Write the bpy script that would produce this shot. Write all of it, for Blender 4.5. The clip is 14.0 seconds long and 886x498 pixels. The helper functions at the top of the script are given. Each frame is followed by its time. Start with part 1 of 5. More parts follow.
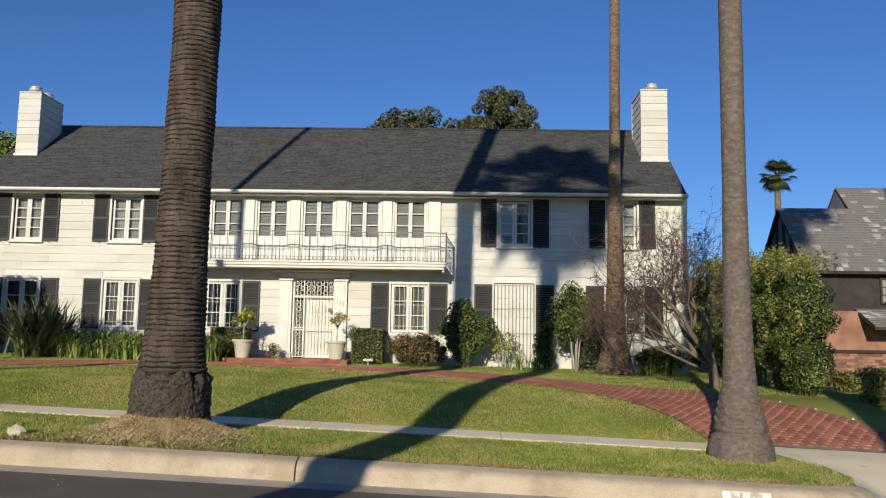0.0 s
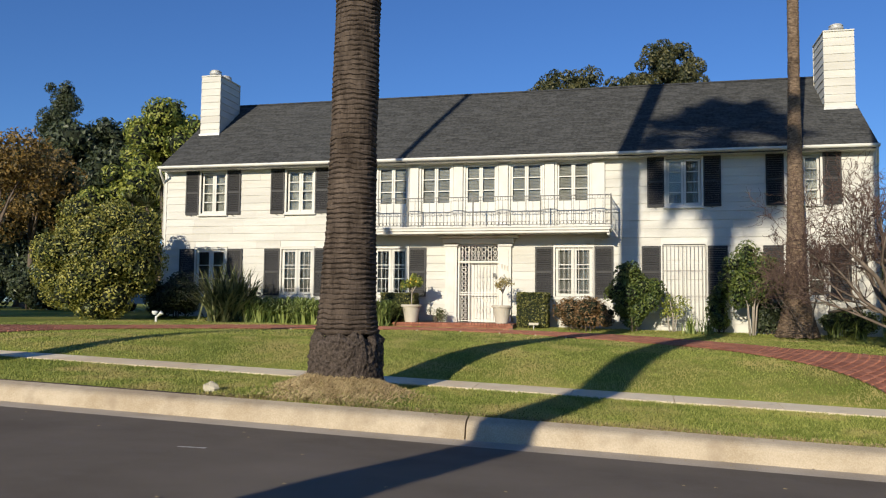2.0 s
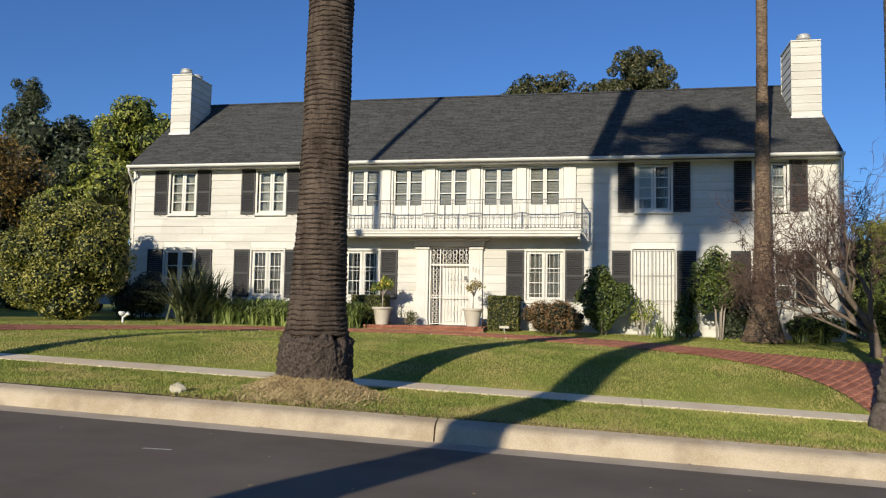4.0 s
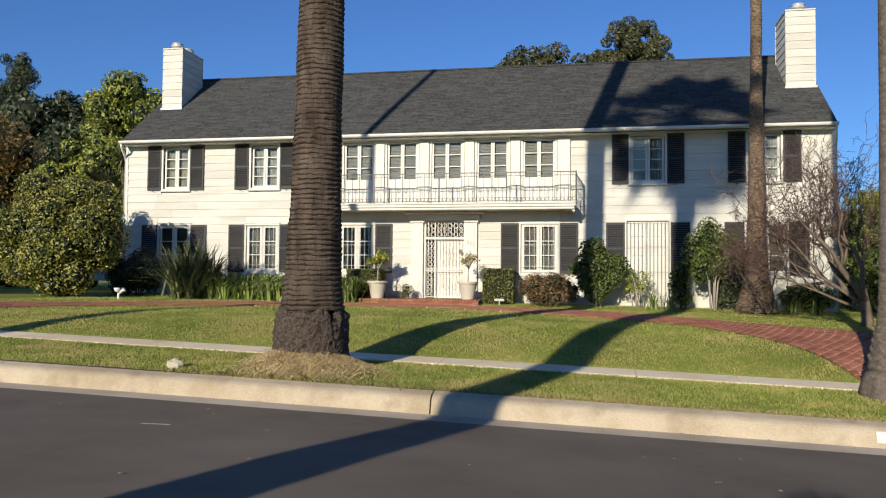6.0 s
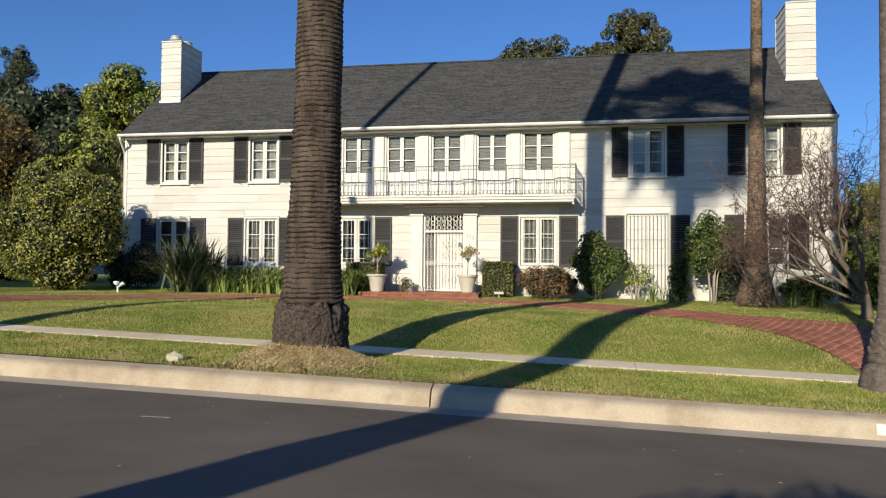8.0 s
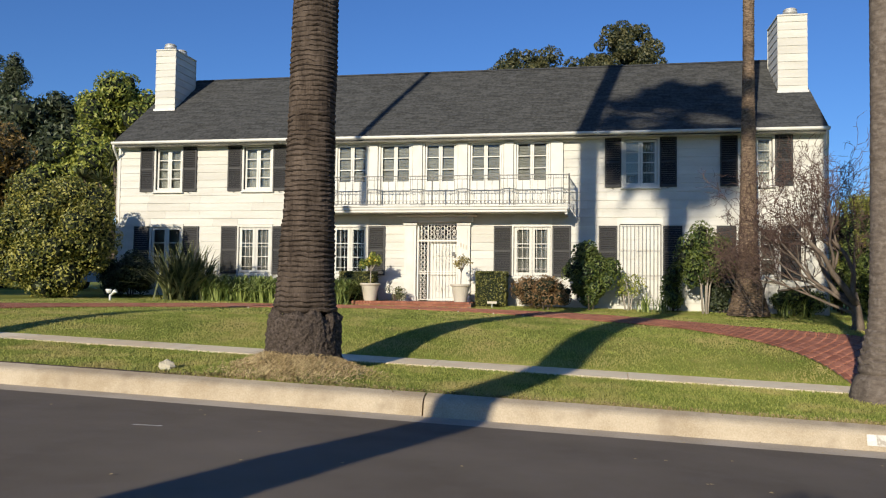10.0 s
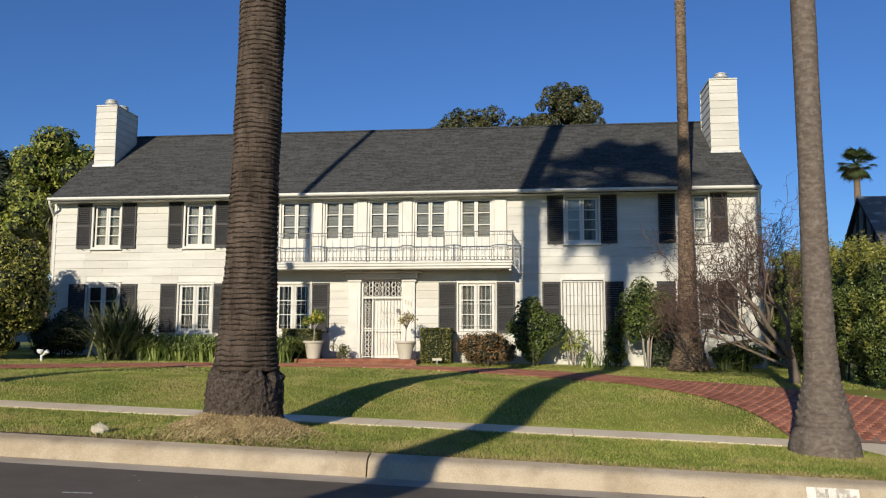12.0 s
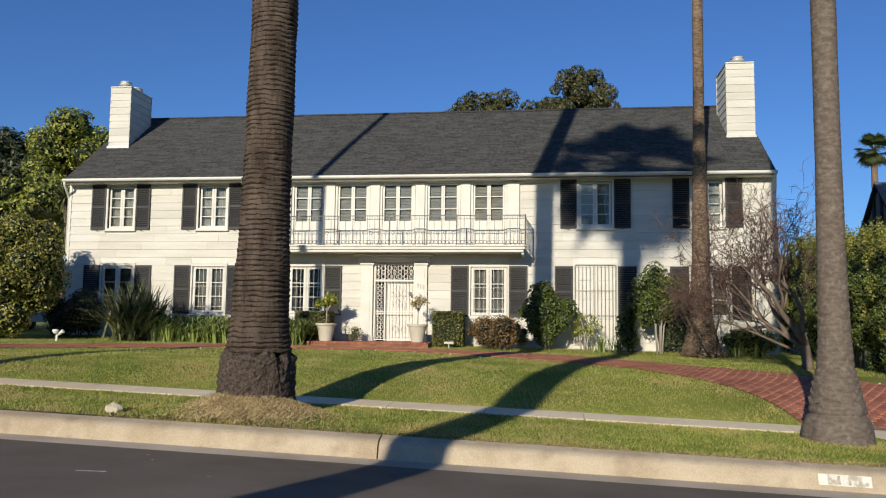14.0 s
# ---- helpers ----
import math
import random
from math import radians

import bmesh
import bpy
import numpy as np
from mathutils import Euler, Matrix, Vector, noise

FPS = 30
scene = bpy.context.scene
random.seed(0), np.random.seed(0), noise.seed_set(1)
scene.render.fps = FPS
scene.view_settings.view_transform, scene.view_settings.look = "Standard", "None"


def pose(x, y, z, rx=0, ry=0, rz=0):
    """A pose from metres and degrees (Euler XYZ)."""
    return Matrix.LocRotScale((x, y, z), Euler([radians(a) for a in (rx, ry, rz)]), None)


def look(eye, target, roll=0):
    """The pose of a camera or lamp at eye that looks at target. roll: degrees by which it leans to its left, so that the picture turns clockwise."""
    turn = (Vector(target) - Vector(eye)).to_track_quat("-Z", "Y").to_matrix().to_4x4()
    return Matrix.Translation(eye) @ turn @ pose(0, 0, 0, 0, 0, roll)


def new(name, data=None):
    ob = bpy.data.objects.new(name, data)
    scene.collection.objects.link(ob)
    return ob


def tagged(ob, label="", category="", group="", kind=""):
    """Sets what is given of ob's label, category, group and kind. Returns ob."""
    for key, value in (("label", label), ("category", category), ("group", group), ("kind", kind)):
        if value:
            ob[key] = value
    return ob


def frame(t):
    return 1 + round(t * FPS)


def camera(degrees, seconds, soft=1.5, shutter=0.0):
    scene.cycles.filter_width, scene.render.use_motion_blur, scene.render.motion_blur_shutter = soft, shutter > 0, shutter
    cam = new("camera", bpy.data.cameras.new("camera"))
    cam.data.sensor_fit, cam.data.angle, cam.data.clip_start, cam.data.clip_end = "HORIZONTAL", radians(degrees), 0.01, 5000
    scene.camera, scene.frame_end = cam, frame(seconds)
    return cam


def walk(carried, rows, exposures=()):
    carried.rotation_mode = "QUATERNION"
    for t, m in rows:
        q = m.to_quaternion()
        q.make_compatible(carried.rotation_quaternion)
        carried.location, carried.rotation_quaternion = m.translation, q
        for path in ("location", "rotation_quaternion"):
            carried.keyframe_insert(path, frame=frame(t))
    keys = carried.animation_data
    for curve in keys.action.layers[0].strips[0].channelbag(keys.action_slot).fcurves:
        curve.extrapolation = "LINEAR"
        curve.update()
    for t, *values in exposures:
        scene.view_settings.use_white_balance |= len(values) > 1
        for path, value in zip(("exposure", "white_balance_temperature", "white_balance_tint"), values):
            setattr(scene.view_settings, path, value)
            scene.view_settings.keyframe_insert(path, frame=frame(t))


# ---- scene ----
cam = camera(57.1, 14.0, soft=1.15)

PATH = [
    (0, (-0.041, 0.061, 1.659), (-0.108, 2.047, 1.886), 1.0),
    (0.5, (-0.046, 0.079, 1.652), (-0.14, 2.068, 1.838), 0.7),
    (1, (-0.061, 0.134, 1.625), (-0.267, 2.118, 1.763), 0.7),
    (1.5, (-0.064, 0.101, 1.61), (-0.424, 2.065, 1.729), 0.2),
    (2, (-0.069, 0.148, 1.598), (-0.53, 2.089, 1.737), 0.6),
    (2.5, (-0.064, 0.139, 1.6), (-0.513, 2.081, 1.765), 0.9),
    (3, (-0.058, 0.127, 1.591), (-0.477, 2.074, 1.772), 0.7),
    (3.5, (-0.063, 0.168, 1.581), (-0.458, 2.121, 1.748), 1.1),
    (6, (-0.046, 0.129, 1.593), (-0.427, 2.09, 1.675), 0.5),
    (6.5, (-0.049, 0.145, 1.578), (-0.432, 2.107, 1.651), 0.2),
    (7, (-0.046, 0.143, 1.587), (-0.426, 2.105, 1.655), 0.1),
    (7.5, (-0.054, 0.147, 1.587), (-0.434, 2.109, 1.654), 0.3),
    (9.8, (-0.05, 0.134, 1.578), (-0.428, 2.097, 1.638), 0.6),
    (10, (-0.047, 0.119, 1.583), (-0.411, 2.084, 1.672), 0.7),
    (10.5, (-0.045, 0.146, 1.592), (-0.359, 2.113, 1.765), 0.6),
    (11, (-0.044, 0.149, 1.589), (-0.311, 2.12, 1.8), 0.4),
    (11.5, (-0.043, 0.13, 1.593), (-0.283, 2.104, 1.812), 0.3),
    (12, (-0.039, 0.122, 1.589), (-0.269, 2.096, 1.817), 0.2),
    (12.5, (-0.038, 0.135, 1.592), (-0.27, 2.109, 1.814), 0.2),
    (13, (-0.037, 0.134, 1.59), (-0.276, 2.108, 1.802), 0.3),
    (13.5, (-0.042, 0.139, 1.583), (-0.293, 2.113, 1.782), 0.5),
    (14, (-0.036, 0.144, 1.585), (-0.297, 2.118, 1.773), 0.7),
]
walk(cam, [(t, look(eye, target, roll)) for t, eye, target, roll in PATH], exposures=((0.0, 0.14), (0.8, 0.15), (1.6, 0.25), (2.5, 0.25), (3.3, 0.2), (5.8, 0.3), (9.8, 0.3), (10.3, 0.23), (11.0, 0.16), (14.0, 0.14)))

# ---- world and sun ----
SUN_EL, SUN_AZ = 17.3, 12.4
world = bpy.data.worlds.new("sky")
scene.world = world
world.use_nodes = True
wn = world.node_tree.nodes
sky = wn.new("ShaderNodeTexSky")
sky.sky_type = "NISHITA"
sky.sun_disc = False
sky.sun_elevation = radians(SUN_EL)
sky.sun_rotation = radians(180 + SUN_AZ)
sky.air_density, sky.dust_density, sky.ozone_density = 1.0, 0.0, 3.5
wn["Background"].inputs["Strength"].default_value = 0.064
deep = wn.new("ShaderNodeMix")
deep.data_type, deep.blend_type = "RGBA", "MULTIPLY"
deep.inputs[0].default_value = 1.0
deep.inputs[7].default_value = (0.68, 1.0, 1.52, 1)
world.node_tree.links.new(sky.outputs[0], deep.inputs[6])
world.node_tree.links.new(deep.outputs[2], wn["Background"].inputs["Color"])
sun_data = bpy.data.lights.new("sun", "SUN")
sun_data.energy, sun_data.angle, sun_data.color = 4.2, radians(0.55), (1.0, 0.90, 0.72)
sun = new("sun", sun_data)
ce, se = math.cos(radians(SUN_EL)), math.sin(radians(SUN_EL))
ca, sa = math.cos(radians(SUN_AZ)), math.sin(radians(SUN_AZ))
sun.matrix_world = look((-20, -60, 40), (-20 + sa * ce, -60 + ca * ce, 40 - se))


# ---- mesh building ----
class Mesh:
    """Gathers vertices and faces for one mesh."""

    def __init__(self):
        self.v, self.f, self.blocks, self.n = [], [], [], 0

    def add(self, verts, faces):
        k = len(self.v)
        self.v.extend(verts)
        self.f.extend([tuple(i + k for i in face) for face in faces])
        return self

    def box(self, x0, y0, z0, x1, y1, z1):
        v = [(x, y, z) for z in (z0, z1) for y in (y0, y1) for x in (x0, x1)]
        return self.add(v, [(0, 2, 3, 1), (4, 5, 7, 6), (0, 1, 5, 4), (2, 6, 7, 3), (0, 4, 6, 2), (1, 3, 7, 5)])

    def bevel_box(self, x0, y0, z0, x1, y1, z1, b=0.01):
        rings = []
        for z, i in ((z0, b), (z0 + b, 0), (z1 - b, 0), (z1, b)):
            a0, a1, c0, c1 = x0 + i, x1 - i, y0 + i, y1 - i
            rings.append([(a0 + b, c0, z), (a1 - b, c0, z), (a1, c0 + b, z), (a1, c1 - b, z), (a1 - b, c1, z), (a0 + b, c1, z), (a0, c1 - b, z), (a0, c0 + b, z)])
        v = [p for r in rings for p in r]
        f = [tuple(reversed(range(8))), tuple(range(24, 32))]
        for r in range(3):
            for k in range(8):
                f.append((r * 8 + k, r * 8 + (k + 1) % 8, r * 8 + 8 + (k + 1) % 8, r * 8 + 8 + k))
        return self.add(v, f)

    def tube(self, pts, radii, n=8, cap=True):
        pts = [Vector(p) for p in pts]
        v, f = [], []
        up = Vector((0, 0, 1))
        for i, p in enumerate(pts):
            d = (pts[min(i + 1, len(pts) - 1)] - pts[max(i - 1, 0)])
            d = d.normalized() if d.length > 1e-9 else up
            a = d.cross(Vector((1, 0, 0)) if abs(d.x) < 0.8 else Vector((0, 1, 0))).normalized()
            b = d.cross(a)
            r = radii[i] if hasattr(radii, "__len__") else radii
            for k in range(n):
                t = 2 * math.pi * k / n
                v.append(tuple(p + a * (r * math.cos(t)) + b * (r * math.sin(t))))
        for i in range(len(pts) - 1):
            for k in range(n):
                f.append((i * n + k, i * n + (k + 1) % n, (i + 1) * n + (k + 1) % n, (i + 1) * n + k))
        if cap:
            f.append(tuple(reversed(range(n))))
            f.append(tuple(range((len(pts) - 1) * n, len(pts) * n)))
        return self.add(v, f)

    def ring(self, c, r, w, n=12, axis="y"):
        """A thin round hoop in the xz plane."""
        pts = [(c[0] + r * math.cos(2 * math.pi * k / n), c[1], c[2] + r * math.sin(2 * math.pi * k / n)) for k in range(n + 1)]
        return self.tube(pts, w, 4, False)

    def lathe(self, c, profile, n=24):
        v, f = [], []
        for r, z in profile:
            for k in range(n):
                t = 2 * math.pi * k / n
                v.append((c[0] + r * math.cos(t), c[1] + r * math.sin(t), c[2] + z))
        for i in range(len(profile) - 1):
            for k in range(n):
                f.append((i * n + k, i * n + (k + 1) % n, (i + 1) * n + (k + 1) % n, (i + 1) * n + k))
        f.append(tuple(reversed(range(n))))
        f.append(tuple(range((len(profile) - 1) * n, len(profile) * n)))
        return self.add(v, f)

    def data(self, name, material, smooth=False):
        me = bpy.data.meshes.new(name)
        me.from_pydata(self.v, [], self.f)
        if smooth:
            me.polygons.foreach_set("use_smooth", [True] * len(me.polygons))
        me.materials.append(material)
        me.update()
        return me


def quads(name, verts, material):
    """A mesh of loose four-cornered leaves; verts is an array (n, 4, 3)."""
    n = len(verts)
    me = bpy.data.meshes.new(name)
    me.from_pydata(verts.reshape(-1, 3).tolist(), [], np.arange(n * 4).reshape(-1, 4).tolist())
    me.materials.append(material)
    me.update()
    return me


def part(name, mesh, material, parent, label="", smooth=False, kind=""):
    ob = new(name, mesh.data(name, material, smooth) if isinstance(mesh, Mesh) else mesh)
    ob.parent = parent
    return tagged(ob, label, kind=kind)


def thing(name, label, category, group="", kind="", at=(0, 0, 0)):
    ob = new(name)
    ob.location = at
    return tagged(ob, label, category, group, kind)


def solid(name, mesh, material, label, category, group="", kind="", smooth=False):
    return tagged(new(name, mesh.data(name, material, smooth) if isinstance(mesh, Mesh) else mesh), label, category, group, kind)


# ---- materials ----
def material(name, dark, light, scale=4.0, rough=0.7, bump=0.2, fine=40.0, vary=0.0, island=False, metal=0.0, stretch=(1, 1, 1), depth=0.01, spots=None, translucent=0.0, spec=0.5, span=(0.25, 0.75)):
    """Two-scale noise between two colours, with fine relief. vary: change from piece to piece."""
    m = bpy.data.materials.new(name)
    m.use_nodes = True
    t = m.node_tree
    bsdf = t.nodes["Principled BSDF"]
    co = t.nodes.new("ShaderNodeTexCoord")
    mp = t.nodes.new("ShaderNodeMapping")
    mp.inputs["Scale"].default_value = stretch
    t.links.new(co.outputs["Object"], mp.inputs["Vector"])
    big, small = t.nodes.new("ShaderNodeTexNoise"), t.nodes.new("ShaderNodeTexNoise")
    big.inputs["Scale"].default_value, big.inputs["Detail"].default_value = scale, 5
    small.inputs["Scale"].default_value, small.inputs["Detail"].default_value = fine, 4
    for n in (big, small):
        t.links.new(mp.outputs[0], n.inputs["Vector"])
    add = t.nodes.new("ShaderNodeMath")
    add.operation = "MULTIPLY_ADD"
    t.links.new(small.outputs[0], add.inputs[0])
    add.inputs[1].default_value = 0.6
    half = t.nodes.new("ShaderNodeMath")
    half.operation = "MULTIPLY_ADD"
    t.links.new(big.outputs[0], half.inputs[0])
    half.inputs[1].default_value, half.inputs[2].default_value = 1.1, -0.35
    t.links.new(half.outputs[0], add.inputs[2])
    fac = add.outputs[0]
    if vary:
        src = t.nodes.new("ShaderNodeNewGeometry").outputs["Random Per Island"] if island else t.nodes.new("ShaderNodeObjectInfo").outputs["Random"]
        va = t.nodes.new("ShaderNodeMath")
        va.operation = "MULTIPLY_ADD"
        t.links.new(src, va.inputs[0])
        va.inputs[1].default_value = vary
        sub = t.nodes.new("ShaderNodeMath")
        sub.operation = "SUBTRACT"
        t.links.new(fac, sub.inputs[0])
        sub.inputs[1].default_value = vary / 2
        t.links.new(sub.outputs[0], va.inputs[2])
        fac = va.outputs[0]
    ramp = t.nodes.new("ShaderNodeValToRGB")
    ramp.color_ramp.elements[0].position, ramp.color_ramp.elements[1].position = span
    ramp.color_ramp.elements[0].color, ramp.color_ramp.elements[1].color = (*dark, 1), (*light, 1)
    t.links.new(fac, ramp.inputs[0])
    colour = ramp.outputs[0]
    if spots:
        tint, size, low, high = spots
        sp = t.nodes.new("ShaderNodeTexNoise")
        sp.inputs["Scale"].default_value, sp.inputs["Detail"].default_value = size, 6
        t.links.new(co.outputs["Object"], sp.inputs["Vector"])
        rr = t.nodes.new("ShaderNodeMapRange")
        rr.inputs["From Min"].default_value, rr.inputs["From Max"].default_value = low, high
        t.links.new(sp.outputs[0], rr.inputs[0])
        mx = t.nodes.new("ShaderNodeMix")
        mx.data_type = "RGBA"
        t.links.new(rr.outputs[0], mx.inputs[0])
        t.links.new(colour, mx.inputs[6])
        mx.inputs[7].default_value = (*tint, 1)
        colour = mx.outputs[2]
    t.links.new(colour, bsdf.inputs["Base Color"])
    bsdf.inputs["Roughness"].default_value = rough
    bsdf.inputs["Metallic"].default_value = metal
    bsdf.inputs["Specular IOR Level"].default_value = spec
    if bump:
        bp = t.nodes.new("ShaderNodeBump")
        bp.inputs["Strength"].default_value, bp.inputs["Distance"].default_value = bump, depth
        t.links.new(fac if not vary else add.outputs[0], bp.inputs["Height"])
        t.links.new(bp.outputs[0], bsdf.inputs["Normal"])
    if translucent:
        tr = t.nodes.new("ShaderNodeBsdfTranslucent")
        t.links.new(colour, tr.inputs["Color"])
        ms = t.nodes.new("ShaderNodeMixShader")
        ms.inputs[0].default_value = translucent
        t.links.new(bsdf.outputs[0], ms.inputs[1])
        t.links.new(tr.outputs[0], ms.inputs[2])
        t.links.new(ms.outputs[0], t.nodes["Material Output"].inputs["Surface"])
    return m


def leaf(name, dark, light, vary=0.8):
    return material(name, dark, light, 1.2, 0.45, 0.0, 12, vary, True, translucent=0.25)


def ringed_bark(name, dark, light, crack_shade, period, depth, fibre=30.0):
    """Palm bark: wavering leaf-scar rings, cracks between them darkened by painted shade, and upright fibres."""
    m = material(name, dark, light, 7, 0.95, 0.0, fibre, stretch=(1, 1, 0.22), spec=0.12)
    t = m.node_tree
    bsdf = t.nodes["Principled BSDF"]
    base = bsdf.inputs["Base Color"].links[0].from_socket
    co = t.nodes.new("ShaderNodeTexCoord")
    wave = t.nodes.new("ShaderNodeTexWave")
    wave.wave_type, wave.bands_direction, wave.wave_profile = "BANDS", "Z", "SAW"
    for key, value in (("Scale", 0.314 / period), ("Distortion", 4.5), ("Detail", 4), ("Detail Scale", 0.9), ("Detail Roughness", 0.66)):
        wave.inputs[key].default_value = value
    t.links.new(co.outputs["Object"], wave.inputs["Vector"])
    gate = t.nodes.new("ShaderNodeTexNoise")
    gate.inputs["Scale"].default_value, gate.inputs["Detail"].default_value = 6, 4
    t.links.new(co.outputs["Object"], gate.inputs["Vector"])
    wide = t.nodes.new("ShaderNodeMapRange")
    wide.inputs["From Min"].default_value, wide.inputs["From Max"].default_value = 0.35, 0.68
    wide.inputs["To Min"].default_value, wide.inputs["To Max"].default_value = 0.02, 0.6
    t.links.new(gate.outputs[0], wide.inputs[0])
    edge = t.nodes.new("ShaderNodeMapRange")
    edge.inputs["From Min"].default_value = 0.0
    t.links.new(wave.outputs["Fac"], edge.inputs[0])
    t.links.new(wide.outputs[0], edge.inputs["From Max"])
    # shade in the cracks is mixed into the base colour here
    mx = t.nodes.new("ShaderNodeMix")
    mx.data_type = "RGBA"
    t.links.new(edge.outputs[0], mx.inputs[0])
    mx.inputs[6].default_value = (*crack_shade, 1)
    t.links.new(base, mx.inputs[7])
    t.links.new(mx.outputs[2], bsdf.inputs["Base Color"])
    bp = t.nodes.new("ShaderNodeBump")
    bp.inputs["Strength"].default_value, bp.inputs["Distance"].default_value = 0.8, depth
    t.links.new(edge.outputs[0], bp.inputs["Height"])
    t.links.new(bp.outputs[0], bsdf.inputs["Normal"])
    return m


def glass_material():
    m = bpy.data.materials.new("window_glass")
    m.use_nodes = True
    t = m.node_tree
    t.nodes.remove(t.nodes["Principled BSDF"])
    tr, gl, fr, mx = (t.nodes.new(k) for k in ("ShaderNodeBsdfTransparent", "ShaderNodeBsdfGlossy", "ShaderNodeFresnel", "ShaderNodeMixShader"))
    tr.inputs[0].default_value = (0.82, 0.86, 0.86, 1)
    gl.inputs["Roughness"].default_value = 0.03
    fr.inputs["IOR"].default_value = 1.38
    for a, b in ((fr.outputs[0], mx.inputs[0]), (tr.outputs[0], mx.inputs[1]), (gl.outputs[0], mx.inputs[2]), (mx.outputs[0], t.nodes["Material Output"].inputs["Surface"])):
        t.links.new(a, b)
    return m


WHITE = material("white_painted_board", (0.55, 0.53, 0.47), (0.675, 0.66, 0.60), 1.3, 0.65, 0.3, 30, 0.3, stretch=(0.4, 1, 3), depth=0.004, spec=0.3)
TRIM = material("white_gloss_paint", (0.60, 0.585, 0.53), (0.705, 0.695, 0.64), 2.0, 0.5, 0.1, 60, depth=0.002, spec=0.3)
IRON_WHITE = material("white_painted_iron", (0.66, 0.62, 0.54), (0.80, 0.77, 0.70), 3.0, 0.45, 0.1, 80, depth=0.002)
IRON_DARK = material("dark_iron", (0.05, 0.05, 0.048), (0.13, 0.125, 0.12), 5.0, 0.5, 0.1, 60, depth=0.002)
IRON_GREY = material("weathered_grey_iron", (0.20, 0.18, 0.15), (0.34, 0.31, 0.27), 5.0, 0.6, 0.1, 60, depth=0.002)
SHUTTER = material("dark_shutter_paint", (0.016, 0.016, 0.017), (0.034, 0.033, 0.033), 2.0, 0.6, 0.15, 40, 0.2, depth=0.003)
SHINGLE = material("charcoal_shingle", (0.044, 0.045, 0.044), (0.098, 0.099, 0.097), 9.0, 0.95, 0.5, 60, 0.28, True, depth=0.01, spec=0.1)
ASPHALT = material("asphalt", (0.135, 0.111, 0.083), (0.225, 0.189, 0.147), 0.5, 0.9, 0.6, 160, depth=0.008, spots=((0.195, 0.165, 0.135), 2.6, 0.5, 0.9), spec=0.15)
CONCRETE = material("pale_concrete", (0.36, 0.285, 0.19), (0.58, 0.495, 0.37), 1.6, 0.9, 0.35, 60, 0.25, depth=0.006, spots=((0.30, 0.235, 0.16), 3.2, 0.52, 0.78), spec=0.2)
PAVING = material("pale_sidewalk_concrete", (0.80, 0.64, 0.43), (0.93, 0.81, 0.59), 1.2, 0.9, 0.3, 50, 0.3, depth=0.005, spots=((0.50, 0.40, 0.28), 3, 0.6, 0.85), spec=0.1)
GUTTER = material("grey_concrete", (0.37, 0.31, 0.235), (0.52, 0.45, 0.36), 1.5, 0.9, 0.3, 50, depth=0.005)
LAWN = material("mown_lawn", (0.15, 0.18, 0.034), (0.33, 0.345, 0.082), 0.5, 0.95, 0.8, 30, depth=0.03, spots=((0.32, 0.275, 0.09), 0.8, 0.52, 0.74), spec=0.1)
BLADE = material("grass_blade", (0.155, 0.205, 0.040), (0.44, 0.462, 0.124), 0.45, 0.6, 0, 5, 0.7, True, translucent=0.3, spots=((0.50, 0.41, 0.17), 0.9, 0.47, 0.70), spec=0.2)
STRAW = material("dry_straw", (0.27, 0.19, 0.085), (0.60, 0.47, 0.25), 3, 0.9, 0.8, 40, 0.6, True, depth=0.03)
SOIL = material("bare_soil", (0.035, 0.024, 0.016), (0.09, 0.062, 0.04), 6, 0.95, 0.8, 40, depth=0.02)
BRICK_RED = material("red_paving_brick", (0.25, 0.088, 0.052), (0.42, 0.17, 0.105), 1.6, 0.85, 0.4, 60, 0.55, False, depth=0.004)
BRICK_JOINED = material("red_paving_brick_bed", (0.25, 0.088, 0.052), (0.42, 0.17, 0.105), 1.6, 0.85, 0.4, 60, 0.55, True, depth=0.004)
MORTAR = material("mortar", (0.17, 0.10, 0.07), (0.27, 0.18, 0.135), 6, 0.95, 0.4, 60)
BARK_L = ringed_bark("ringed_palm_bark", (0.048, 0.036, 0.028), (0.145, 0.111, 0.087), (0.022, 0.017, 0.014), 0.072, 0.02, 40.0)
BARK_BASE = material("dark_root_crust", (0.034, 0.026, 0.021), (0.185, 0.146, 0.12), 26, 0.95, 1.0, 90, depth=0.05, spec=0.15)
BARK_R = material("smooth_grey_palm_bark", (0.098, 0.078, 0.063), (0.185, 0.151, 0.125), 9, 0.95, 0.3, 75, stretch=(1, 1, 2.6), depth=0.005, spec=0.15, spots=((0.23, 0.196, 0.165), 14, 0.52, 0.78))
BARK_T = material("fibrous_palm_bark", (0.08, 0.055, 0.04), (0.33, 0.24, 0.165), 10, 0.95, 0.9, 45, stretch=(1, 1, 2), depth=0.03, spec=0.15)
BARK_TREE = material("grey_brown_bark", (0.07, 0.052, 0.04), (0.2, 0.155, 0.118), 4, 0.9, 0.7, 30, stretch=(2, 2, 1), depth=0.01)
BARK_PALE = material("pale_grey_bark", (0.28, 0.24, 0.20), (0.45, 0.40, 0.34), 4, 0.9, 0.4, 30)
TWIG = material("bare_twig", (0.055, 0.037, 0.031), (0.18, 0.118, 0.096), 3, 0.9, 0.4, 30, spec=0.2)
FROND = leaf("palm_frond", (0.035, 0.06, 0.018), (0.10, 0.13, 0.045))
DEAD_FROND = leaf("dry_palm_frond", (0.22, 0.14, 0.06), (0.42, 0.29, 0.15))
